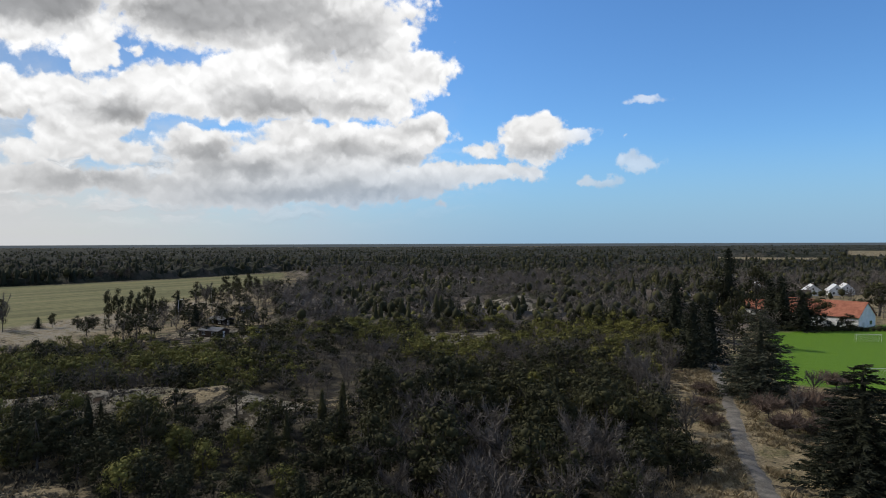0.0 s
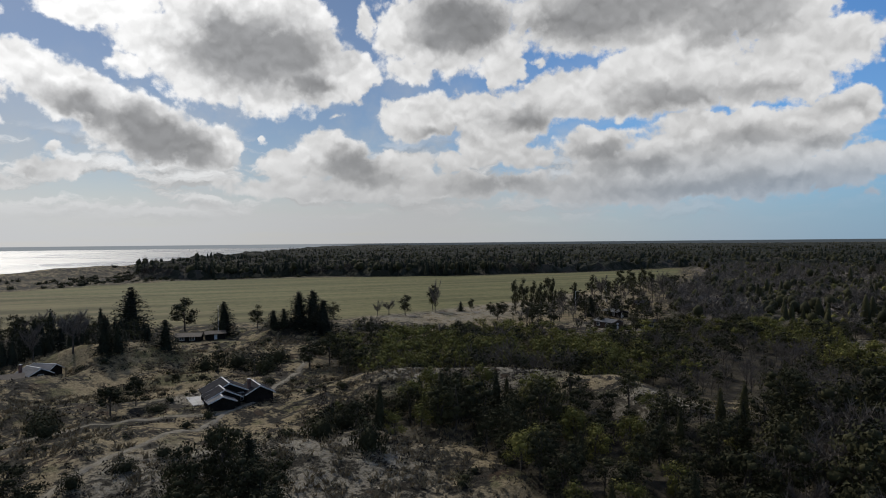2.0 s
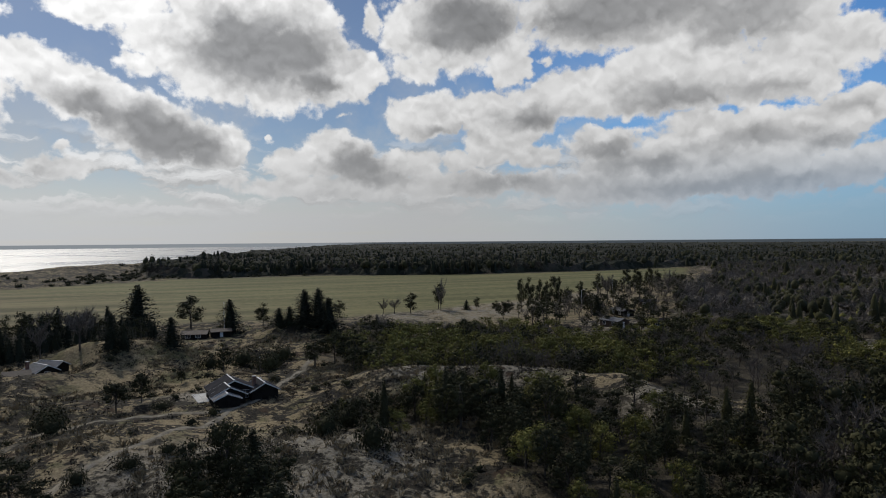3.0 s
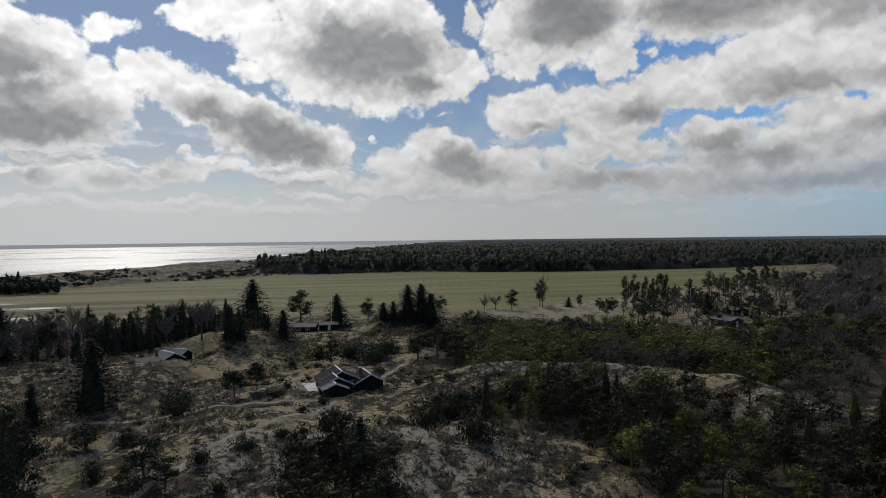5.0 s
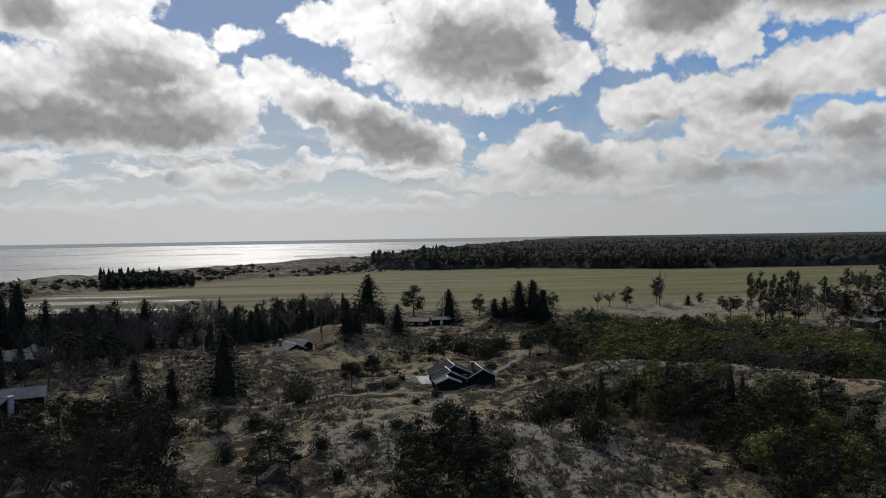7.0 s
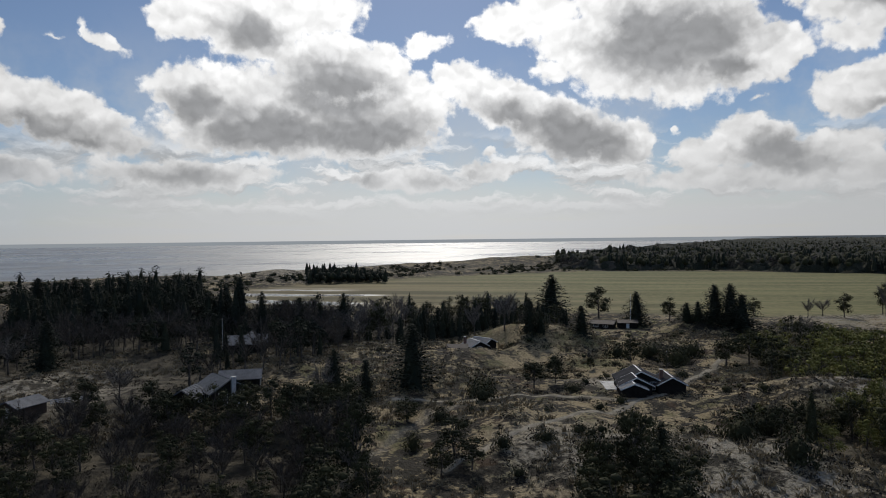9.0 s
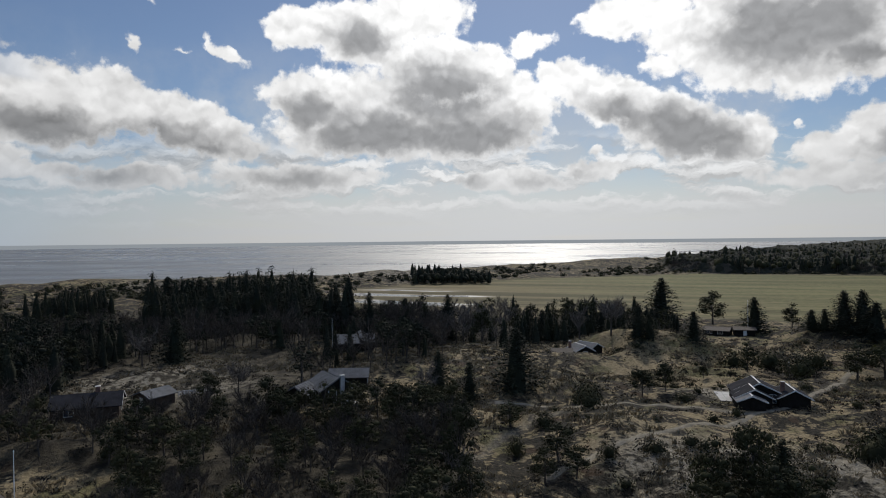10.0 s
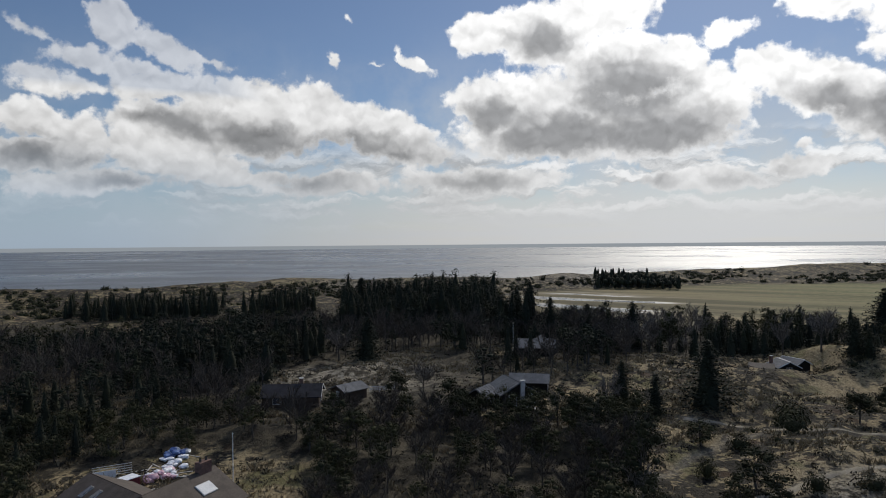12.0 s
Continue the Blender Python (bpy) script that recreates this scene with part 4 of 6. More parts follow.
def spread_points(rng, outline, spacing, test=None, jag=18.0, cleared=True):
    """Jittered points inside an outline."""
    pts = np.array(outline)
    lo, hi = pts.min(0), pts.max(0)
    xs, ys = np.meshgrid(np.arange(lo[0], hi[0], spacing), np.arange(lo[1], hi[1], spacing))
    x, y = xs.ravel() + rng.uniform(-0.48, 0.48, xs.size) * spacing, ys.ravel() + rng.uniform(-0.48, 0.48, xs.size) * spacing
    keep = inside(x, y, outline) + (fbm(x, y, 14, 3, 17) - 0.62) * jag > 0
    for z in CLEARINGS if cleared else ():
        keep &= inside(x, y, z) < 0
    keep &= (inside(x, y, PASTURE) < -3) & (line_distance(x, y, TRACK)[0] > 5)
    gap, side = line_distance(x, y, COAST)
    keep &= gap * side > 30
    keep &= (np.degrees(np.arctan2(-x, y)) > -42) & (np.degrees(np.arctan2(-x, y)) < 132)
    if test is not None:
        keep &= test(x, y)
    return x[keep], y[keep]


plant = np.random.default_rng(5)


def mixed_wood(name, outline, spacing, kinds, test=None, cleared=True, vary=0.9):
    """kinds: (share, object name, shapes, leaves, smallest, largest, label)."""
    x, y = spread_points(plant, outline, spacing, test, cleared=cleared)
    patch = fbm(x, y, 22, 3, 31) * 0.75 + plant.uniform(0, 1, len(x)) * 0.25
    order = np.argsort(np.argsort(patch)) / max(1, len(x))
    start = 0.0
    for share, kind, shapes, leaves, small, large, label in kinds:
        pick = (order >= start) & (order < start + share)
        start += share
        woods(kind, shapes, leaves, x[pick], y[pick], plant.uniform(small, large, pick.sum()) * (1 - vary / 2 + vary * fbm(x[pick], y[pick], 26, 2, 45)), plant, label)


def between(lo, hi):
    return lambda x, y: (np.hypot(x, y) > lo) & (np.hypot(x, y) <= hi)


mixed_wood("near", WOODS[0], 4.3, (
    (0.24, "bare_trees", FINE_BARES, twig_grey, 0.6, 1.0, "grey leafless birches and alders"),
    (0.46, "scrub_pines", FINE_SCRUBS, pine_green, 0.8, 1.45, "dark green dwarf pine scrub"),
    (0.12, "scrub_trees", FINE_SCRUBS, scrub_green, 0.7, 1.2, "yellow-green scrub trees"),
    (0.07, "young_spruces", FINE_YOUNG, pine_green, 0.75, 1.2, "dark young spruces"),
    (0.11, "pines", FINE_PINES, pine_green, 0.6, 1.0, "ragged dark pines")), between(0, 122))
for lo, hi, bare_share, green_share in ((122, 160, 0.28, 0.20), (160, 400, 0.14, 0.58)):
    mixed_wood("middle", WOODS[0], 4.0, (
        (bare_share, "bare_trees", BARES, twig_grey, 0.45, 0.85, "grey leafless birches and alders"),
        (1 - bare_share - green_share, "scrub_pines", SCRUBS, pine_green, 0.75, 1.2, "dark green dwarf pine scrub"),
        (green_share, "scrub_trees", SCRUBS, scrub_green, 0.75, 1.15, "yellow-green scrub trees in sun")), between(lo, hi))
mixed_wood("dune_grove", WOODS[4], 5.0, (
    (0.7, "pines", FINE_PINES, pine_green, 0.6, 1.0, "dark pines at the foot of the dune"),
    (0.3, "scrub_pines", FINE_SCRUBS, pine_green, 0.8, 1.2, "dark dwarf pines at the foot of the dune")))
mixed_wood("garden_grove", polar((13, 215), (29, 235), (24, 330), (17, 470), (12, 470)), 8.5, (
    (0.4, "bare_trees", BARES, twig_grey, 0.6, 1.0, "leafless trees round the cabins"),
    (0.6, "pines", PINES, pine_green, 0.6, 1.05, "pines round the cabins")), cleared=False)
mixed_wood("town_grove", polar((-24, 285), (-36, 285), (-36, 460), (-25, 460)), 11.0, (
    (0.5, "bare_trees", FAR_BARES, twig_grey, 0.6, 1.0, "leafless trees between the houses"),
    (0.5, "pines", FAR_CLUMPS, pine_green, 0.5, 0.9, "dark pines between the houses")), cleared=False)
mixed_wood("far_east", WOODS[1], 5.6, (
    (0.50, "bare_trees", FAR_BARES, twig_grey, 0.75, 1.15, "grey leafless trees between the gardens"),
    (0.32, "pines", FAR_CLUMPS, pine_green, 0.6, 1.05, "dark pines between the gardens"),
    (0.14, "scrub_trees", FAR_CLUMPS, scrub_green, 0.4, 0.7, "green scrub between the gardens"),
    (0.04, "spruces", FAR_SPRUCES, pine_green, 0.6, 1.0, "dark spruces between the gardens")))
# cloud shadow over these woods is put into the darker twig colour
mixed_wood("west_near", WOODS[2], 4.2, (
    (0.38, "bare_trees", FINE_BARES, twig_brown_shaded, 0.55, 0.85, "leafless brown-grey trees, cloud shade in their colour"),
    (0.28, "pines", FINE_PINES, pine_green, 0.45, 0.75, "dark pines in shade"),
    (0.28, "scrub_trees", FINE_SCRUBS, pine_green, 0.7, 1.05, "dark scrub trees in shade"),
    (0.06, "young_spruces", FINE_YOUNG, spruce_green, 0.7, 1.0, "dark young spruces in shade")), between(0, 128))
# shade in the colour here too: darker twigs, and spruce_green on the pines
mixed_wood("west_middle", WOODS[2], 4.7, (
    (0.40, "bare_trees", BARES, twig_brown_shaded, 0.9, 1.35, "leafless brown-grey trees, cloud shade in their colour"),
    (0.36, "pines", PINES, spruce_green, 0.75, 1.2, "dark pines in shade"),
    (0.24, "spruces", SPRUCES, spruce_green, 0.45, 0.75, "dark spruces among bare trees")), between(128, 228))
SPRUCE_BLOCKS = (
    polar((84, 218), (91, 232), (99.8, 226), (100, 300), (92, 330), (84, 300)),
    polar((101.8, 296), (107.2, 296), (107.2, 338), (101.8, 338)),
    polar((108.8, 302), (120, 300), (120, 338), (108.8, 340)))
# these bare twigs carry the painted cloud shadow as well
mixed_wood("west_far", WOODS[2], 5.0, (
    (0.50, "bare_trees", BARES, twig_brown_shaded, 0.75, 1.15, "leafless trees before the spruces"),
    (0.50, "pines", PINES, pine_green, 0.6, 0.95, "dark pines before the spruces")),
    lambda x, y: (np.hypot(x, y) > 228) & (np.hypot(x, y) <= 252) & (np.max([inside(x, y, z) for z in SPRUCE_BLOCKS], axis=0) < 0))
for block_outline, low, high in zip(SPRUCE_BLOCKS, (0.85, 0.62, 0.62), (1.35, 0.9, 0.9)):
    mixed_wood("west_spruces", block_outline, 4.4, (
        (0.80, "spruces", SPRUCES, spruce_green, low, high, "tall dark spruce plantation"),
        (0.20, "pines", PINES, spruce_green, low, high, "dark pines among the spruces")), cleared=False, vary=0.3)
mixed_wood("field_edge", WOODS[3], 4.6, (
    (0.40, "bare_trees", BARES, twig_grey, 0.7, 1.1, "leafless trees along the pasture"),
    (0.30, "pines", PINES, pine_green, 0.5, 0.9, "dark pines along the pasture"),
    (0.30, "young_spruces", YOUNG, spruce_green, 0.7, 1.2, "dark spruces along the pasture")))


def ring_wood(lo, hi, spacing, shapes, low, high):
    def test(x, y):
        d = np.hypot(x, y)
        return (d > lo) & (d <= hi)
    mixed_wood("plantation", WOODS[5], spacing, (
        (0.30, "plantation_spruces", shapes, spruce_green, low, high, "dark conifer plantation"),
        (0.42, "plantation_pines", FAR_CLUMPS, pine_green, low * 1.15, high * 1.2, "pines in the plantation"),
        (0.28, "plantation_birches", FAR_BARES, twig_brown_shaded, low * 1.1, high * 1.2, "leafless trees in the plantation")), test, vary=0.35)


ring_wood(500, 660, 5.4, FAR_SPRUCES, 0.8, 1.3)
ring_wood(660, 1100, 13.0, LEAN_SPRUCES, 0.85, 1.25)
ring_wood(1100, 2200, 26.0, LEAN_SPRUCES, 0.8, 1.2)
ring_wood(2200, 4900, 75.0, LEAN_SPRUCES, 0.9, 1.2)


def canopy(name, outline, mat, rings, fine, tall, label, cleared=True):
    """The closed crowns of a wood seen from afar: a lumpy sheet that falls to the ground at its edge."""
    b = np.radians(np.arange(-42, 62, fine))
    x, y = -np.sin(b)[None, :] * rings[:, None], np.cos(b)[None, :] * rings[:, None]
    edge = inside(x, y, outline)
    for z in CLEARINGS if cleared else ():
        edge = np.minimum(edge, -inside(x, y, z))
    edge = np.minimum(edge, line_distance(x, y, TRACK)[0] - 8)
    edge = edge + (fbm(x, y, 22, 3, 17) - 0.6) * 14
    lump = 0.25 + 0.75 * fbm(x, y, 14, 3, 91) + 0.75 * hash2(np.round(x * 3), np.round(y * 3), 5)
    up = tall * lump * step(edge, -1, 7)
    n = len(b)
    idx = np.arange(len(rings) * n).reshape(len(rings), n)
    quads = np.stack([idx[:-1, :-1], idx[:-1, 1:], idx[1:, 1:], idx[1:, :-1]], -1).reshape(-1, 4)[:, ::-1]
    quads = quads[(step(edge, -1, 7).ravel()[quads] > 0).any(1)]
    used, back_index = np.unique(quads, return_inverse=True)
    v = np.stack([x, y, ground_height(x, y) + up - 0.3], -1).reshape(-1, 3)[used]
    tagged(new(name, mesh_of(name, v, back_index.reshape(-1, 4), [mat])), label, "trees", kind="stuff")


canopy("plantation_canopy", WOODS[5], plantation_crowns, np.concatenate([np.arange(575, 760, 5.0), 760 * 1.016 ** np.arange(118)]), 0.42, 6.6, "closed dark crowns of the conifer plantation")
canopy("garden_wood_canopy", WOODS[1], bare_crowns, np.concatenate([np.arange(226, 520, 3.2), np.arange(520, 900, 7.0)]), 0.5, 3.2, "grey-brown crowns of leafless trees and pines")

# ---- more materials ----
white_paint = mottled("white_paint", (0.45, 0.45, 0.44), (0.62, 0.62, 0.60), 1.2, 0.6)
black_timber = mottled("black_timber", (0.009, 0.008, 0.007), (0.022, 0.019, 0.016), 0.9, 0.85, 0.01, 0.06)
brown_timber = mottled("brown_timber", (0.035, 0.022, 0.015), (0.075, 0.05, 0.034), 0.9, 0.7, 0.01)
dark_felt = mottled("dark_roof_felt", (0.018, 0.018, 0.021), (0.036, 0.036, 0.041), 1.6, 0.95, 0.01, 0.05)
grey_sheet = mottled("grey_roof_sheet", (0.09, 0.092, 0.095), (0.16, 0.16, 0.163), 1.5, 0.9, 0.01, 0.1)
brown_felt = mottled("brown_roof_felt", (0.045, 0.034, 0.026), (0.085, 0.066, 0.052), 1.4, 0.8, 0.01)
red_tile = mottled("red_roof_tile", (0.20, 0.065, 0.035), (0.34, 0.13, 0.075), 1.5, 0.75, 0.02)
white_wall = mottled("white_render", (0.62, 0.62, 0.61), (0.80, 0.80, 0.79), 2.0, 0.8)
white_tile = mottled("pale_roof_tile", (0.42, 0.42, 0.42), (0.62, 0.62, 0.61), 1.4, 0.7)
brick_red = mottled("chimney_brick", (0.09, 0.05, 0.04), (0.18, 0.10, 0.075), 0.4, 0.85)
concrete = mottled("pale_paving", (0.34, 0.33, 0.31), (0.50, 0.49, 0.47), 1.0, 0.8)
timber_pale = mottled("weathered_boards", (0.26, 0.25, 0.23), (0.44, 0.42, 0.39), 0.8, 0.75)
glass_mat, glt, glb = material("window_glass", 0.06, 0.8)
glt.links.new(blend(glt, ramp(glt, noise_tex(glt, place(glt), 0.8), 0.35, 0.65), (0.012, 0.015, 0.020, 1), (0.03, 0.04, 0.06, 1)), glb.inputs["Base Color"])
red_metal = mottled("dark_red_metal", (0.10, 0.018, 0.025), (0.17, 0.035, 0.045), 0.9, 0.5)
pink_sack = mottled("pink_plastic", (0.42, 0.22, 0.27), (0.60, 0.42, 0.46), 0.5, 0.45)
blue_sack = mottled("blue_plastic", (0.06, 0.10, 0.26), (0.14, 0.22, 0.42), 0.5, 0.45)
white_sack = mottled("white_plastic", (0.52, 0.53, 0.55), (0.75, 0.75, 0.77), 0.5, 0.45)
netting = mottled("goal_net", (0.30, 0.31, 0.30), (0.46, 0.46, 0.46), 0.3, 0.8)


# ---- small builders ----
def part(name, data, parent, label="", m=None):
    ob = new(name, data)
    ob.parent = parent
    if m is not None:
        ob.matrix_local = m
    return tagged(ob, label) if label else ob


def thing(name, x, y, turn, label, category, group="", z=None, size=1.0):
    ob = new(name)
    ob.empty_display_size = 0.5
    ob.matrix_world = pose(x, y, ground_at(x, y) if z is None else z, 0, 0, turn) @ Matrix.Scale(size, 4)
    return tagged(ob, label, category, group)


def block(mat, size, centre=(0, 0, 0), turn=None, bevel=0.02):
    """A box with softened edges."""
    bm = bmesh.new()
    bmesh.ops.create_cube(bm, size=1.0)
    bmesh.ops.scale(bm, vec=size, verts=bm.verts)
    if bevel:
        bmesh.ops.bevel(bm, geom=bm.edges[:], offset=min(bevel, min(size) * 0.3), segments=1, affect="EDGES")
    if turn is not None:
        bmesh.ops.transform(bm, matrix=turn, verts=bm.verts)
    bmesh.ops.translate(bm, vec=centre, verts=bm.verts)
    me = bpy.data.meshes.new("block")
    bm.to_mesh(me)
    bm.free()
    me.materials.append(mat)
    return me


def rod(mat, path, r0, r1=None, sides=8):
    v, f = taper(path, r0, r0 if r1 is None else r1, sides)
    return mesh_of("rod", v, f, [mat], smooth=True)


def prism(mat, length, width, wall, rise):
    """Walls of a gabled house, from footing to ridge, as one solid shell."""
    a, b = length / 2, width / 2
    v = [(-a, -b, -0.8), (a, -b, -0.8), (a, b, -0.8), (-a, b, -0.8), (-a, -b, wall), (a, -b, wall), (a, b, wall), (-a, b, wall), (-a, 0, wall + rise), (a, 0, wall + rise)]
    me = bpy.data.meshes.new("walls")
    me.from_pydata(v, [], [(3, 2, 1, 0), (0, 1, 5, 4), (2, 3, 7, 6), (1, 2, 6, 9, 5), (3, 0, 4, 8, 7), (4, 5, 9, 8), (6, 7, 8, 9)])
    me.materials.append(mat)
    return me


def roof_plane(mat, length, width, wall, rise, side, over=0.5, thick=0.16):
    """One slope of a roof with its thickness."""
    slope = math.atan2(rise, width / 2)
    run = (width / 2 + over) / math.cos(slope)
    bm = bmesh.new()

    def slab(sx, sy, sz, cx, cy, cz):
        got = bmesh.ops.create_cube(bm, size=1.0)["verts"]
        bmesh.ops.scale(bm, vec=(sx, sy, sz), verts=got)
        bmesh.ops.translate(bm, vec=(cx, cy, cz), verts=got)
    slab(length + 2 * over, run, thick, 0, -run / 2, thick / 2 + 0.01)
    bmesh.ops.transform(bm, matrix=Matrix.Translation((0, 0, wall + rise)) @ Matrix.Rotation(slope, 4, "X"), verts=bm.verts)
    if side > 0:
        bmesh.ops.rotate(bm, matrix=Matrix.Rotation(math.pi, 3, "Z"), verts=bm.verts)
    me = bpy.data.meshes.new("slope")
    bm.to_mesh(me)
    bm.free()
    me.materials.append(mat)
    return me


def window(parent, at, turn, w, h, frame_mat=None, panes=2):
    """Frame with its panes, standing 4 cm proud of the wall."""
    fm = frame_mat or white_paint
    bm = bmesh.new()
    for sx, sz, cx, cz in ((w, 0.09, 0, h / 2), (w, 0.09, 0, -h / 2), (0.09, h - 0.09, w / 2 - 0.045, 0), (0.09, h - 0.09, -w / 2 + 0.045, 0)) + tuple((0.06, h - 0.09, -w / 2 + w * k / panes, 0) for k in range(1, panes)):
        got = bmesh.ops.create_cube(bm, size=1.0)["verts"]
        bmesh.ops.scale(bm, vec=(sx, 0.08, sz), verts=got)
        bmesh.ops.translate(bm, vec=(cx, 0, cz), verts=got)
    me = bpy.data.meshes.new("window_frame")
    bm.to_mesh(me)
    bm.free()
    me.materials.append(fm)
    frame_ob = part("window", me, parent, m=pose(*at, 0, 0, turn))
    for k in range(panes):
        part("pane", block(glass_mat, (w / panes - 0.1, 0.03, h - 0.1), (-w / 2 + w * (k + 0.5) / panes, 0, 0), bevel=0), frame_ob)


def gabled(parent, x, y, turn, length, width, wall, rise, walls, roof, trim=None, openings=(), over=0.45, seams=0.0):
    """One gabled volume under a house: walls, two slopes, barge boards, openings (side, along, sill, w, h, kind)."""
    m = pose(x, y, 0, 0, 0, turn)
    part("wall", prism(walls, length, width, wall, rise), parent, m=m)
    for side in (-1, 1):
        part("roof_slope", roof_plane(roof, length, width, wall, rise, side, over), parent, m=m)
    slope = math.atan2(rise, width / 2)
    run = (width / 2 + over) / math.cos(slope)
    if seams:
        n, strip = int((length + 2 * over) / seams), block(roof, (0.07, run - 0.02, 0.06), (0, -run / 2, 0.2), bevel=0)
        for side in (0, 180):
            fall = m @ pose(0, 0, wall + rise, 0, 0, side) @ Matrix.Rotation(slope, 4, "X")
            for k in range(n + 1):
                part("seam", strip, parent, m=fall @ pose(-length / 2 - over + 0.05 + k * (length + 2 * over - 0.1) / n, 0, 0))
    if trim:
        part("ridge_cap", block(trim, (length + 2 * over + 0.02, 0.34, 0.07), (0, 0, wall + rise + 0.19)), parent, m=m)
        for end in (-1, 1):
            for side in (-1, 1):
                board = Matrix.Rotation(-side * slope, 4, "X")
                c = board @ Vector((end * (length / 2 + over + 0.03), side * run / 2, 0.06))
                part("barge_board", block(trim, (0.05, run, 0.24), (c.x, c.y, c.z + wall + rise), board), parent, m=m)
    for face, along, sill, w, h, kind in openings:
        if face == "end":
            at, rz = (length / 2 + 0.03, along, sill + h / 2), 90
        elif face == "back_end":
            at, rz = (-length / 2 - 0.03, along, sill + h / 2), -90
        else:
            side = -1 if face == "front" else 1
            at, rz = (along, side * (width / 2 + 0.03), sill + h / 2), 0 if side < 0 else 180
        mm = m @ pose(*at, 0, 0, rz)
        if kind == "door":
            leaf = part("door", block(white_paint, (w, 0.07, h)), parent, m=mm)
            part("door_handle", block(brown_timber, (0.05, 0.06, 0.12), (w * 0.38, -0.06, -0.05)), leaf)
        else:
            loc, rot, _ = mm.decompose()
            window(parent, loc, math.degrees(rot.to_euler().z), w, h, panes=kind)


def chimney(parent, x, y, top, mat, size=0.7, pots=0):
    part("chimney", block(mat, (size, size, 2.4), (x, y, top - 1.2)), parent)
    part("chimney_cap", block(concrete, (size + 0.14, size + 0.14, 0.1), (x, y, top + 0.05)), parent)
    for k in range(pots):
        part("chimney_pot", rod(bark, [(x + (k - 0.5) * 0.4, y, top + 0.1), (x + (k - 0.5) * 0.4, y, top + 0.45)], 0.12, 0.1), parent)


# ---- houses on the dunes ----
h = thing("summer_house", -101, 84, -27, "black timber summer house with staggered dark roofs and white barge boards", "house", "summer houses", size=0.86)
gabled(h, -3.0, -1.0, 0, 7.0, 9.0, 2.3, 2.1, black_timber, dark_felt, white_paint, (("end", 1.2, 0.2, 1.0, 2.0, "door"), ("end", 2.5, 0.5, 1.3, 1.7, 2)))
gabled(h, 1.2, -2.6, 0, 4.6, 6.6, 2.1, 1.6, black_timber, dark_felt, white_paint)
gabled(h, 4.4, -3.6, 0, 3.4, 5.0, 1.9, 1.0, black_timber, grey_sheet, white_paint)
gabled(h, -1.0, 5.2, 0, 6.4, 5.8, 2.0, 1.5, black_timber, dark_felt, white_paint)
chimney(h, -0.6, 3.6, 4.7, brick_red)
deck = thing("terrace", -107.6, 82.4, -27, "pale paved terrace beside the black summer house", "terrace")
for i in range(6):
    for j in range(4):
        part("paving_slab", block(concrete, (1.24, 1.24, 0.16), (-3.1 + i * 1.26, -1.9 + j * 1.26, 0.04)), deck)

h = thing("summer_house", -131, 9.2, 17, "black timber summer house with pale grey sheet roofs", "house", "summer houses")
gabled(h, 2.0, 1.2, 0, 7.6, 6.8, 2.4, 1.9, black_timber, grey_sheet, None, (("end", -1.3, 0.3, 1.6, 1.9, 2), ("end", 2.6, 0.5, 1.2, 1.7, 2), ("front", 1.6, 0.3, 1.8, 1.9, 2)), seams=0.9)
gabled(h, -5.6, 8.2, 62, 7.4, 4.8, 2.3, 1.2, black_timber, grey_sheet, None, (("end", 0, 0.6, 1.4, 1.5, 2), ("front", -1.5, 0.7, 1.6, 1.2, 2)), seams=0.9)
gabled(h, 2.4, -4.9, 135, 5.0, 4.0, 2.1, 1.2, black_timber, grey_sheet, None, (("front", 0, 0.8, 1.4, 1.0, 2),), seams=0.9)
part("chimney", block(timber_pale, (0.6, 0.75, 5.2), (6.15, 1.7, 2.2)), h, "pale rendered chimney against the gable")
part("chimney_cap", block(concrete, (0.74, 0.9, 0.1), (6.15, 1.7, 4.86)), h)
deck = thing("timber_deck", -124.2, 12.4, 50, "pale timber deck along the grey-roofed house", "deck")
for k in range(9):
    part("deck_board", block(timber_pale, (6.6, 0.26, 0.06), (0, -1.1 + k * 0.28, 0.32)), deck)
for sx in (-2.9, 0, 2.9):
    part("joist", block(brown_timber, (0.12, 2.5, 0.5), (sx, 0, 0.05)), deck)

h = thing("summer_house", -162, 78, 22, "low summer house with pale roof half hidden by a dune", "house", "summer houses", size=0.82)
gabled(h, 1.0, -0.5, -22, 7.0, 6.0, 1.9, 1.5, black_timber, grey_sheet, white_paint, (("end", 0, 0.5, 1.6, 1.3, 2),))
gabled(h, -1.2, 5.8, 0, 7.0, 5.4, 1.9, 1.3, black_timber, grey_sheet, white_paint, (("front", 0, 0.7, 1.4, 1.0, 2),))
gabled(h, -1.5, -6.2, 45, 6.0, 4.6, 1.6, 0.9, brown_timber, brown_felt, None, (("front", 0, 0.6, 1.4, 0.9, 2),))
chimney(h, -1.6, -2.4, 4.4, brick_red)

h = thing("summer_house", -175, 129.5, 41, "long low dark house with a dark roof by the pasture", "house", "summer houses", size=0.85)
gabled(h, 0, 0, 0, 8.5, 5.5, 1.8, 0.9, black_timber, brown_felt, None, (("front", -2, 0.6, 1.8, 1.2, 2), ("front", 1.5, 0.6, 1.8, 1.2, 2)))
h = thing("garden_shed", -171.5, 136, 60, "dark garden shed with a low roof", "shed")
gabled(h, 0, 0, 0, 5.5, 4.0, 1.8, 0.6, black_timber, brown_felt, None, (("front", 0, 0.1, 0.9, 1.8, "door"),))

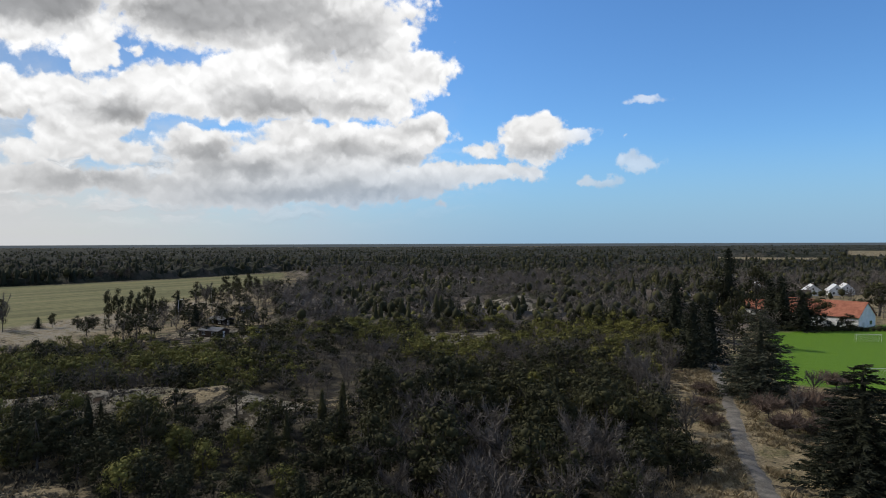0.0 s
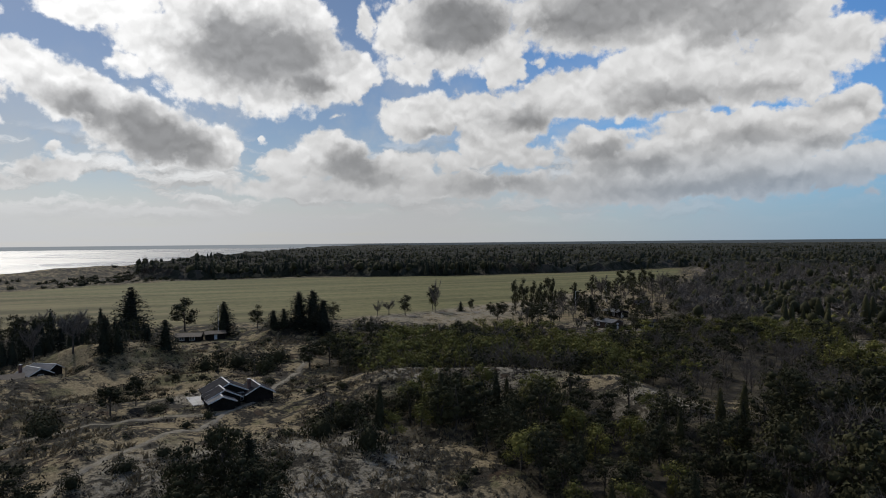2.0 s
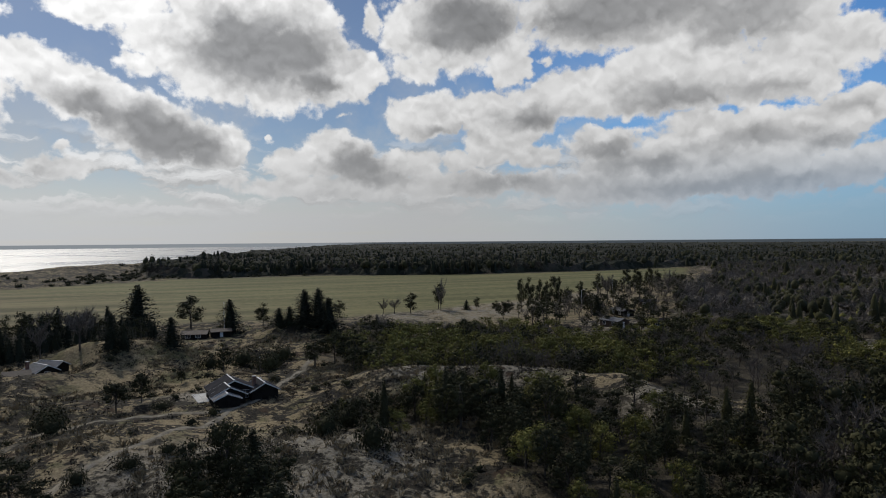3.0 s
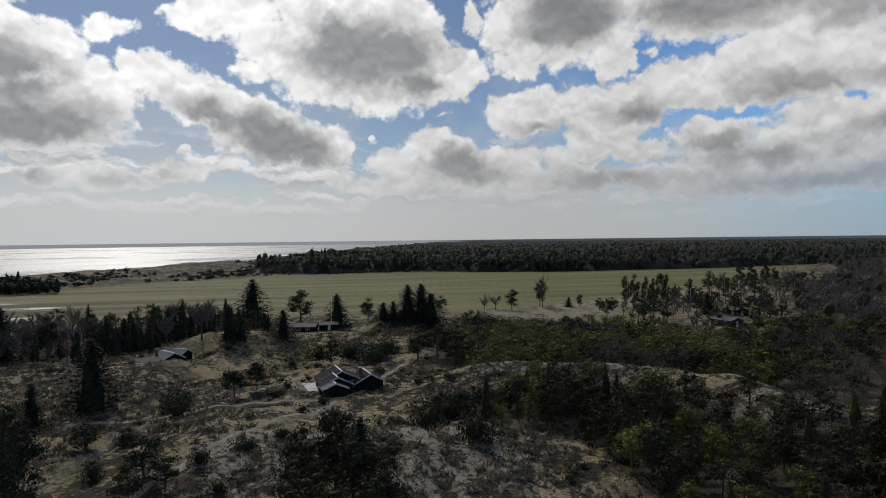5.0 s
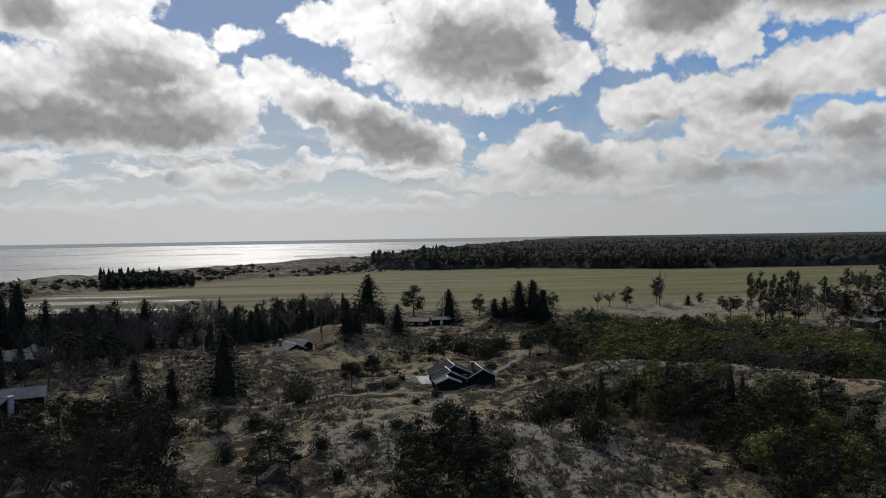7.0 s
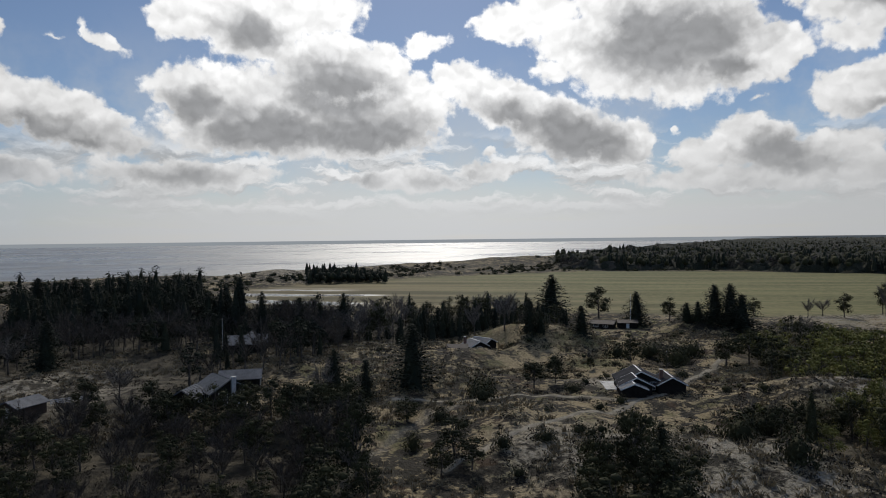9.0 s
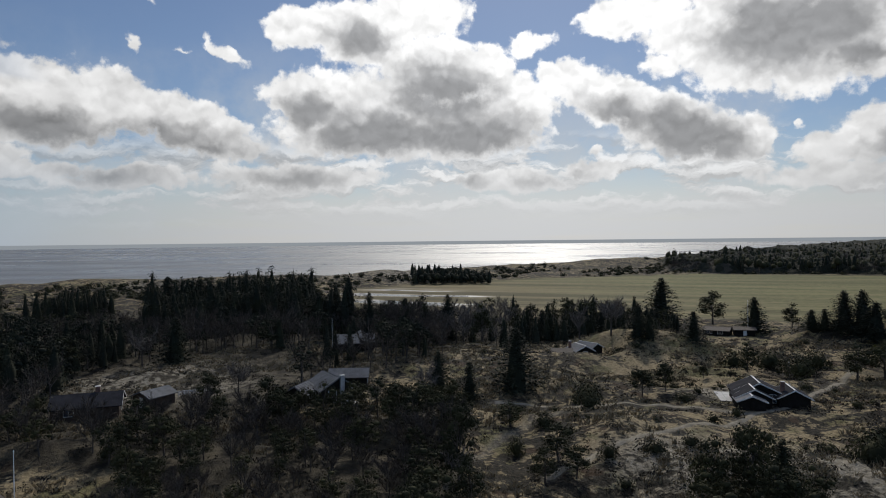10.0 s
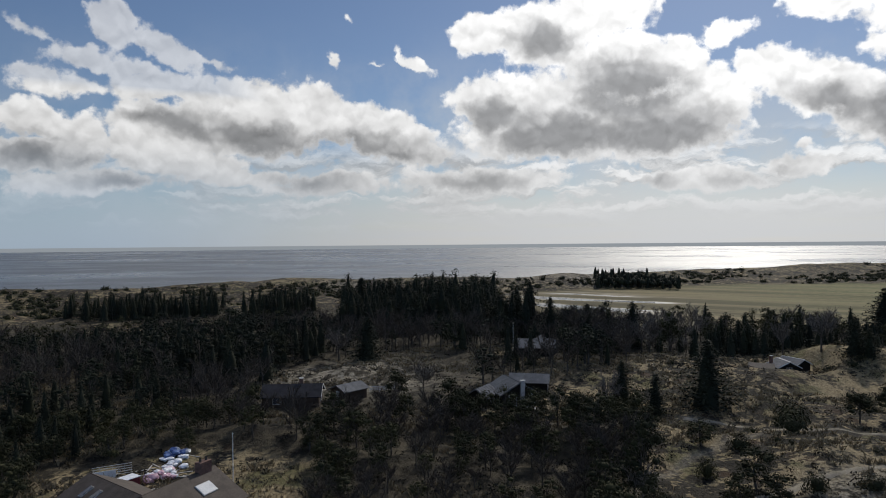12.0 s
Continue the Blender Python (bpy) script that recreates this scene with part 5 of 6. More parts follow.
h = thing("summer_house", -184, 22, 85, "dark house with a grey roof among spruces", "house", "summer houses")
gabled(h, 0, 0, 0, 10.0, 7.0, 2.4, 1.8, black_timber, grey_sheet, None, (("back", -2.5, 0.6, 1.8, 1.3, 2),), seams=1.2)
gabled(h, 2.0, 4.5, 90, 6.0, 5.0, 2.4, 1.8, black_timber, grey_sheet, None, (), seams=1.2)

h = thing("garden_shed", -133.5, -21, 139, "brown timber shed with a grey roof in heather", "shed")
gabled(h, 0, 0, 0, 5.6, 4.4, 2.0, 0.9, brown_timber, grey_sheet, None, (("back_end", 0, 0.1, 0.9, 1.8, "door"),))
h = thing("summer_house", -129, -31, 95, "dark house with a black roof and pale barge boards", "house", "summer houses")
gabled(h, 0, 0, 0, 10.5, 6.5, 2.1, 1.6, brown_timber, dark_felt, None, (("front", -2.5, 0.7, 1.6, 1.1, 2), ("end", 0, 0.6, 1.8, 1.3, 2)))
chimney(h, 1.5, 0.8, 4.7, brick_red)
for side in (-1, 1):
    part("barge_board", block(white_paint, (0.05, 4.2, 0.22), (5.75, side * 1.86, 2.86), Matrix.Rotation(-side * math.atan2(1.6, 3.25), 4, "X")), h)
fence = thing("white_fence", -139.5, -15, 100, "low white board fence beside the shed", "fence")
for k in range(6):
    part("post", block(white_paint, (0.1, 0.1, 1.3), (-2.5 + k, 0, 0.5)), fence)
for k in range(3):
    part("rail", block(white_paint, (5.3, 0.05, 0.14), (0, -0.08, 0.45 + 0.3 * k)), fence)

# the house with the building site
h = thing("brown_house", -72, -35.5, 0, "large house with brown felt roofs, skylights and a brick chimney", "house", "houses by the wood")
gabled(h, -0.6, 5.8, 157, 9.5, 9.0, 2.5, 2.6, white_wall, brown_felt, None, (("end", 0, 0.6, 1.6, 1.3, 2), ("back_end", 0, 0.6, 1.6, 1.3, 2)))
gabled(h, -1.0, -1.5, 53, 11.0, 9.0, 2.3, 2.2, white_wall, brown_felt, None, (("end", 0, 0.6, 1.6, 1.3, 2),))
part("chimney", block(brick_red, (1.7, 0.9, 2.6), (-3.6, 7.2, 5.0), Matrix.Rotation(radians(156), 4, "Z")), h)
for k in (-0.4, 0.4):
    part("chimney_pot", rod(bark, [(-3.6 + k, 7.2 - 0.44 * k, 6.2), (-3.6 + k, 7.2 - 0.44 * k, 6.7)], 0.16, 0.13), h)


def skylight(parent, m, w, d):
    rim = part("skylight", block(timber_pale, (w, d, 0.10)), parent, "pale framed roof window", m)
    part("pane", block(glass_mat if w < 1.5 else white_paint, (w - 0.16, d - 0.16, 0.04), (0, 0, 0.07), bevel=0), rim)


roof_a = pose(-0.6, 5.8, 5.1, 0, 0, 157) @ Matrix.Rotation(math.atan2(2.6, 4.5), 4, "X")
skylight(h, roof_a @ pose(1.6, -2.4, 0.22), 2.2, 1.6)
roof_b = pose(-1.0, -1.5, 4.5, 0, 0, 53) @ Matrix.Rotation(math.atan2(2.2, 4.5), 4, "X")
skylight(h, roof_b @ pose(-2.6, -2.0, 0.22), 0.8, 1.6)
skylight(h, roof_b @ pose(-0.6, -2.0, 0.22), 0.8, 1.6)
trailer = thing("red_container", -83.4, -41.2, 150, "dark red site container with a pale lid", "container", size=0.74)
part("body", block(red_metal, (4.6, 2.2, 1.9), (0, 0, 1.1)), trailer)
part("lid", block(white_sack, (4.8, 2.4, 0.12), (0, 0, 2.12)), trailer, "pale pinkish lid")
for k in range(7):
    part("rib", block(red_metal, (0.08, 2.28, 1.7), (-2.0 + 0.66 * k, 0, 1.1)), trailer)
for sx in (-1.9, 1.9):
    for sy in (-0.8, 0.8):
        part("foot", block(bark, (0.25, 0.25, 0.3), (sx, sy, 0.05)), trailer)
rack = thing("scaffold_rack", -88.6, -45.3, 120, "white-grey frames and ladders stacked beside the container", "frame stack", size=0.75)
for k in range(7):
    part("upright", block(timber_pale, (0.08, 0.08, 1.9), (-3.0 + k, 0.6 * (k % 2), 0.85)), rack)
for k in range(5):
    part("crossbar", block(white_paint, (6.4, 0.07, 0.1), (0, 0.32 * k - 0.4, 0.5 + 0.32 * k)), rack)
part("board", block(white_paint, (4.0, 0.06, 1.3), (-1.5, -0.6, 0.75), Matrix.Rotation(radians(-12), 4, "X")), rack, "white leaning board")


def sack_mesh(mat, rng, size):
    bm = bmesh.new()
    bmesh.ops.create_icosphere(bm, subdivisions=2, radius=1.0)
    for v in bm.verts:
        n = noise.noise(v.co * 1.7 + Vector((rng.uniform(0, 0.01), size * 9, 0)))
        v.co *= (1 + 0.45 * n) * size
        v.co.z *= 0.62
    me = bpy.data.meshes.new("sack")
    bm.to_mesh(me)
    bm.free()
    me.materials.append(mat)
    return me


sack_rng = np.random.default_rng(3)
SACKS = [(sack_mesh(m, sack_rng, 0.42 + 0.07 * k), w) for k, (m, w) in enumerate(((white_sack, "white"), (pink_sack, "pink"), (blue_sack, "blue"), (white_sack, "grey-white"), (pink_sack, "pale pink")))]
for cx, cy, n, tops in ((-97, -40.5, 20, (2, 0, 2, 3)), (-88.5, -38.6, 26, (1, 0, 4, 3)), (-92.5, -39.0, 8, (3, 0))):
    for k in range(n):
        r, turn = 2.3 * math.sqrt(sack_rng.uniform(0, 1)), sack_rng.uniform(0, 6.28)
        sx, sy = cx + r * math.cos(turn), cy + r * math.sin(turn) * 0.8
        me, word = SACKS[tops[k % len(tops)]]
        ob = new("rubbish_sack", me)
        ob.matrix_world = pose(sx, sy, ground_at(sx, sy) + 0.2 + max(0, 1.3 - 0.6 * r) * (k % 3) * 0.4, 0, 0, math.degrees(turn))
        tagged(ob, word + " plastic sack thrown on the heap", "sack", "rubbish heap")
plank_me = block(timber_pale, (2.6, 0.2, 0.05))
for k in range(14):
    sx, sy = -90.5 + sack_rng.normal() * 2.2, -39.5 + sack_rng.normal() * 2.0
    ob = new("loose_plank", plank_me)
    ob.matrix_world = pose(sx, sy, ground_at(sx, sy) + 0.07, 0, sack_rng.uniform(-3, 3), sack_rng.uniform(0, 180))
    tagged(ob, "weathered loose plank lying on the ground", "plank", "planks by the heap")

# ---- town beyond the pitch ----
h = thing("hall", 143.5, 255, -54, "large white hall with a long red tiled roof", "hall", "town houses")
gabled(h, 0, 0, 0, 34, 14.0, 4.4, 5.0, white_wall, red_tile, None, tuple(("front", -11 + 3.6 * k, 1.0, 1.8, 1.4, 2) for k in range(7)) + (("end", -3, 0.1, 1.6, 2.2, "door"), ("end", 3, 1.2, 2.0, 1.4, 2)))
for k, (hx, hy, turn, length, width) in enumerate(((140, 288, -54, 20, 10), (216, 392, -112, 13, 9), (232, 396, -112, 13, 8), (243, 404, -112, 13, 8), (182, 385, -112, 12, 8), (200, 425, -112, 12, 8), (108, 345, -74, 9, 7), (124, 352, -70, 12, 8), (262, 372, -40, 14, 9), (285, 395, -55, 14, 9), (180, 340, -20, 12, 8))):
    white = k in (1, 2, 3, 4, 5)
    h = thing("town_house", hx, hy, turn, "white gabled house with a pale roof" if white else "house with a red tiled roof" if k in (0, 8, 9) else "house with a brown roof among trees", "house", "town houses")
    gabled(h, 0, 0, 0, length, width, 2.9, 3.4, white_wall, white_tile if white else (red_tile if k in (0, 8, 9) else brown_felt), white_paint if white else None,
           (("end", -1.6, 0.9, 1.2, 1.3, 2), ("end", 1.6, 0.9, 1.2, 1.3, 2), ("end", 0, 3.4, 1.0, 1.1, 1), ("front", -2, 0.9, 1.6, 1.3, 2), ("front", 2, 0.9, 1.6, 1.3, 2), ("back", 0, 0.9, 1.6, 1.3, 2)))
    chimney(h, 1.5, 0.6, 7.4, brick_red)
# cabins among the pines
for cx, cy, turn, length, width, wall_m, roof_m, words in ((-87, 262, -38, 9, 5, black_timber, grey_sheet, "low black cabin with a pale flat roof"), (-77, 224, -29, 9, 5, brown_timber, grey_sheet, "grey-roofed cabin with a pale terrace"),
                                                          (-66, 232, 10, 6, 4, black_timber, dark_felt, "small dark cabin under pines"), (18, 384, -3, 7, 5, brown_timber, grey_sheet, "cabin with a pale roof at a sand slope"),
                                                          (-88, 300, 20, 7, 5, brown_timber, dark_felt, "brown cabin behind pines"), (-60, 330, 60, 8, 6, white_wall, dark_felt, "pale cabin between trees"),
                                                          (40, 470, 10, 11, 7, white_wall, brown_felt, "pale house with a brown roof among trees"), (85, 520, 40, 14, 8, white_wall, grey_sheet, "grey-roofed house far among trees"),
                                                          (150, 640, -10, 30, 14, white_wall, mottled("green_roof", (0.10, 0.17, 0.14), (0.17, 0.26, 0.21), 2.0), "large hall with a green roof"), (-115, -95, 30, 9, 6, brown_timber, grey_sheet, "brown cabin in dense wood")):
    h = thing("cabin", cx, cy, turn, words, "cabin", "cabins among the trees")
    gabled(h, 0, 0, 0, length, width, 2.2, 0.8 if length < 10 else 2.6, wall_m, roof_m, None, (("front", -length / 4, 0.7, 1.5, 1.1, 2), ("front", length / 4, 0.7, 1.5, 1.1, 2), ("end", 0, 0.1, 0.9, 1.9, "door")))


# ---- poles and goals ----
def flagpole(x, y, tall, words="slim white flagpole beside the houses", paint=None):
    p = thing("flagpole", x, y, 0, words, "flagpole", "flagpoles")
    part("shaft", rod(paint or white_paint, [(0, 0, -0.4), (0, 0, tall * 0.5), (0, 0, tall)], 0.075, 0.04), p)
    part("knob", rod(white_paint, [(0, 0, tall), (0, 0, tall + 0.08), (0, 0, tall + 0.2)], 0.09, 0.03), p)
    part("base_collar", block(concrete, (0.4, 0.4, 0.5), (0, 0, 0.05)), p)


flagpole(-83.0, -27.4, 7.2)
flagpole(-173.5, 139.0, 10.0)
flagpole(-190.5, 16.6, 8.0)
flagpole(-111.0, 320.0, 10.0)
flagpole(9.6, 381.0, 8.5)
flagpole(-112.0, 99.0, 4.5, "short thin grey pole behind the black house", bark)
lamp = thing("street_lamp", -110.9, 279.8, -30, "pale pole with a short lamp arm", "lamp")
part("pole", rod(white_paint, [(0, 0, -0.4), (0, 0, 4), (0, 0, 8)], 0.09, 0.06), lamp)
part("arm", rod(white_paint, [(0, 0, 7.9), (0.9, 0, 8.2), (1.9, 0, 8.3)], 0.05, 0.04), lamp)
part("lamp_head", block(white_paint, (0.9, 0.3, 0.16), (2.2, 0, 8.28)), lamp)


def goal(x, y, turn):
    g = thing("football_goal", x, y, turn, "white football goal with a slack grey net", "goal", "football goals")
    for sx in (-3.66, 3.66):
        part("post", rod(white_paint, [(sx, 0, -0.1), (sx, 0, 2.44)], 0.06), g)
        part("stay", rod(white_paint, [(sx, 0, 2.4), (sx, 0.8, 2.3), (sx, 1.8, 0.02)], 0.03), g)
    part("crossbar", rod(white_paint, [(-3.72, 0, 2.44), (3.72, 0, 2.44)], 0.06), g)
    cords = []
    for k in range(25):
        cx = -3.66 + k * 7.32 / 24
        cords.append(taper([(cx, 0, 2.4), (cx, 0.9, 2.2), (cx, 1.8, 0.02)], 0.012, 0.012, 3))
    for k in range(8):
        cords.append(taper([(-3.66, 0.9 + 0.13 * k, 2.2 - 0.31 * k), (3.66, 0.9 + 0.13 * k, 2.2 - 0.31 * k)], 0.012, 0.012, 3))
    v, f = stack_parts(cords)
    part("net", mesh_of("net", v, f, [netting]), g)


goal(132.0, 206.2, -8)
goal(99.8, 150.0, 172)
# hedge and low wall behind the pitch
hedge = woods("hedge", [bush(np.random.default_rng(40 + k), 1.3, 1.1, 90, 0.2) for k in range(3)], pine_green, *np.array([(112 + 2.0 * k, 234 - 0.1 * k) for k in range(36)]).T, plant.uniform(1.3, 2.4, 36), plant, "dark uneven hedge along the pitch", "hedge")

# ---- single trees and bushes ----
lone_rng = np.random.default_rng(77)
LONE = {
    "spruce": ("spruce_tree", [spruce(lone_rng, 10, 3.4, 26, 15, 7, 0.31, 0.02, 0.62) for k in range(3)], spruce_green, 10, 5.2, "dark spruce with drooping branches"),
    "bigspruce": ("spruce_tree", [layered_spruce(lone_rng, 18, 7.4, 28, 30, 38, 0.06) for k in range(2)], spruce_grey_sunlit, 18, 14.8, "broad grey-green spruce beside the track"),
    "darkspruce": ("spruce_tree", [layered_spruce(lone_rng, 18, 6.8, 28, 32, 44, 0.14)], spruce_green, 18, 13.6, "broad dark spruce beside the pitch"),
    "pine": ("pine_tree", [clump_tree(lone_rng, 8, 2.8, 15, 100, 0.24, 0.28, 0.62) for k in range(3)], pine_green, 8, 7.4, "dark pine with a ragged clumped crown"),
    "roundpine": ("pine_tree", [clump_tree(lone_rng, 5, 2.3, 19, 100, 0.17, 0.42, 0.75) for k in range(2)], pine_green, 5, 5.6, "small round-crowned pine on pale dune grass"),
    "bare": ("bare_tree", [bare_tree(lone_rng, 8, 2.8, 14, 44) for k in range(3)], twig_grey, 8, 6.0, "leafless grey tree with fine twigs"),
    "bramble": ("bramble_bush", [bare_tree(lone_rng, 2.4, 2.4, 26, 46) for k in range(3)], bramble_red, 2.4, 4.4, "reddish-brown leafless bramble thicket in dry grass"),
    "bush": ("pine_bush", [bush(lone_rng, 2.2, 2.0, 620, 0.19) for k in range(3)], pine_green, 2.2, 4.2, "dark low spreading pine bush in heather"),
}
LONE_MESH = {}
for kind, (name, shapes, leaf_mat, tall, wide, words) in LONE.items():
    LONE_MESH[kind] = [(mesh_of("trunk", *w, [bark], smooth=True), mesh_of("crown", *c, [leaf_mat], smooth=True)) for w, c in shapes]


def lone(kind, x, y, tall, wide):
    name, shapes, leaf_mat, t0, w0, words = LONE[kind]
    size = "tall " if tall > 1.25 * t0 else "small " if tall < 0.7 * t0 else ""
    ob = new(name)
    broad = 1.35 if kind == "spruce" else 1.0
    trunk, crown = LONE_MESH[kind][lone_rng.integers(0, len(shapes))]
    ob.matrix_world = pose(x, y, ground_at(x, y) - 0.05, 0, 0, lone_rng.uniform(0, 360)) @ Matrix.Diagonal((broad * wide / w0, broad * wide / w0, tall / t0, 1))
    tagged(ob, size + words, "bush" if kind in ("bush", "bramble") else "tree", "single trees and bushes")
    part("trunk", trunk, ob)
    part("crown", crown, ob)


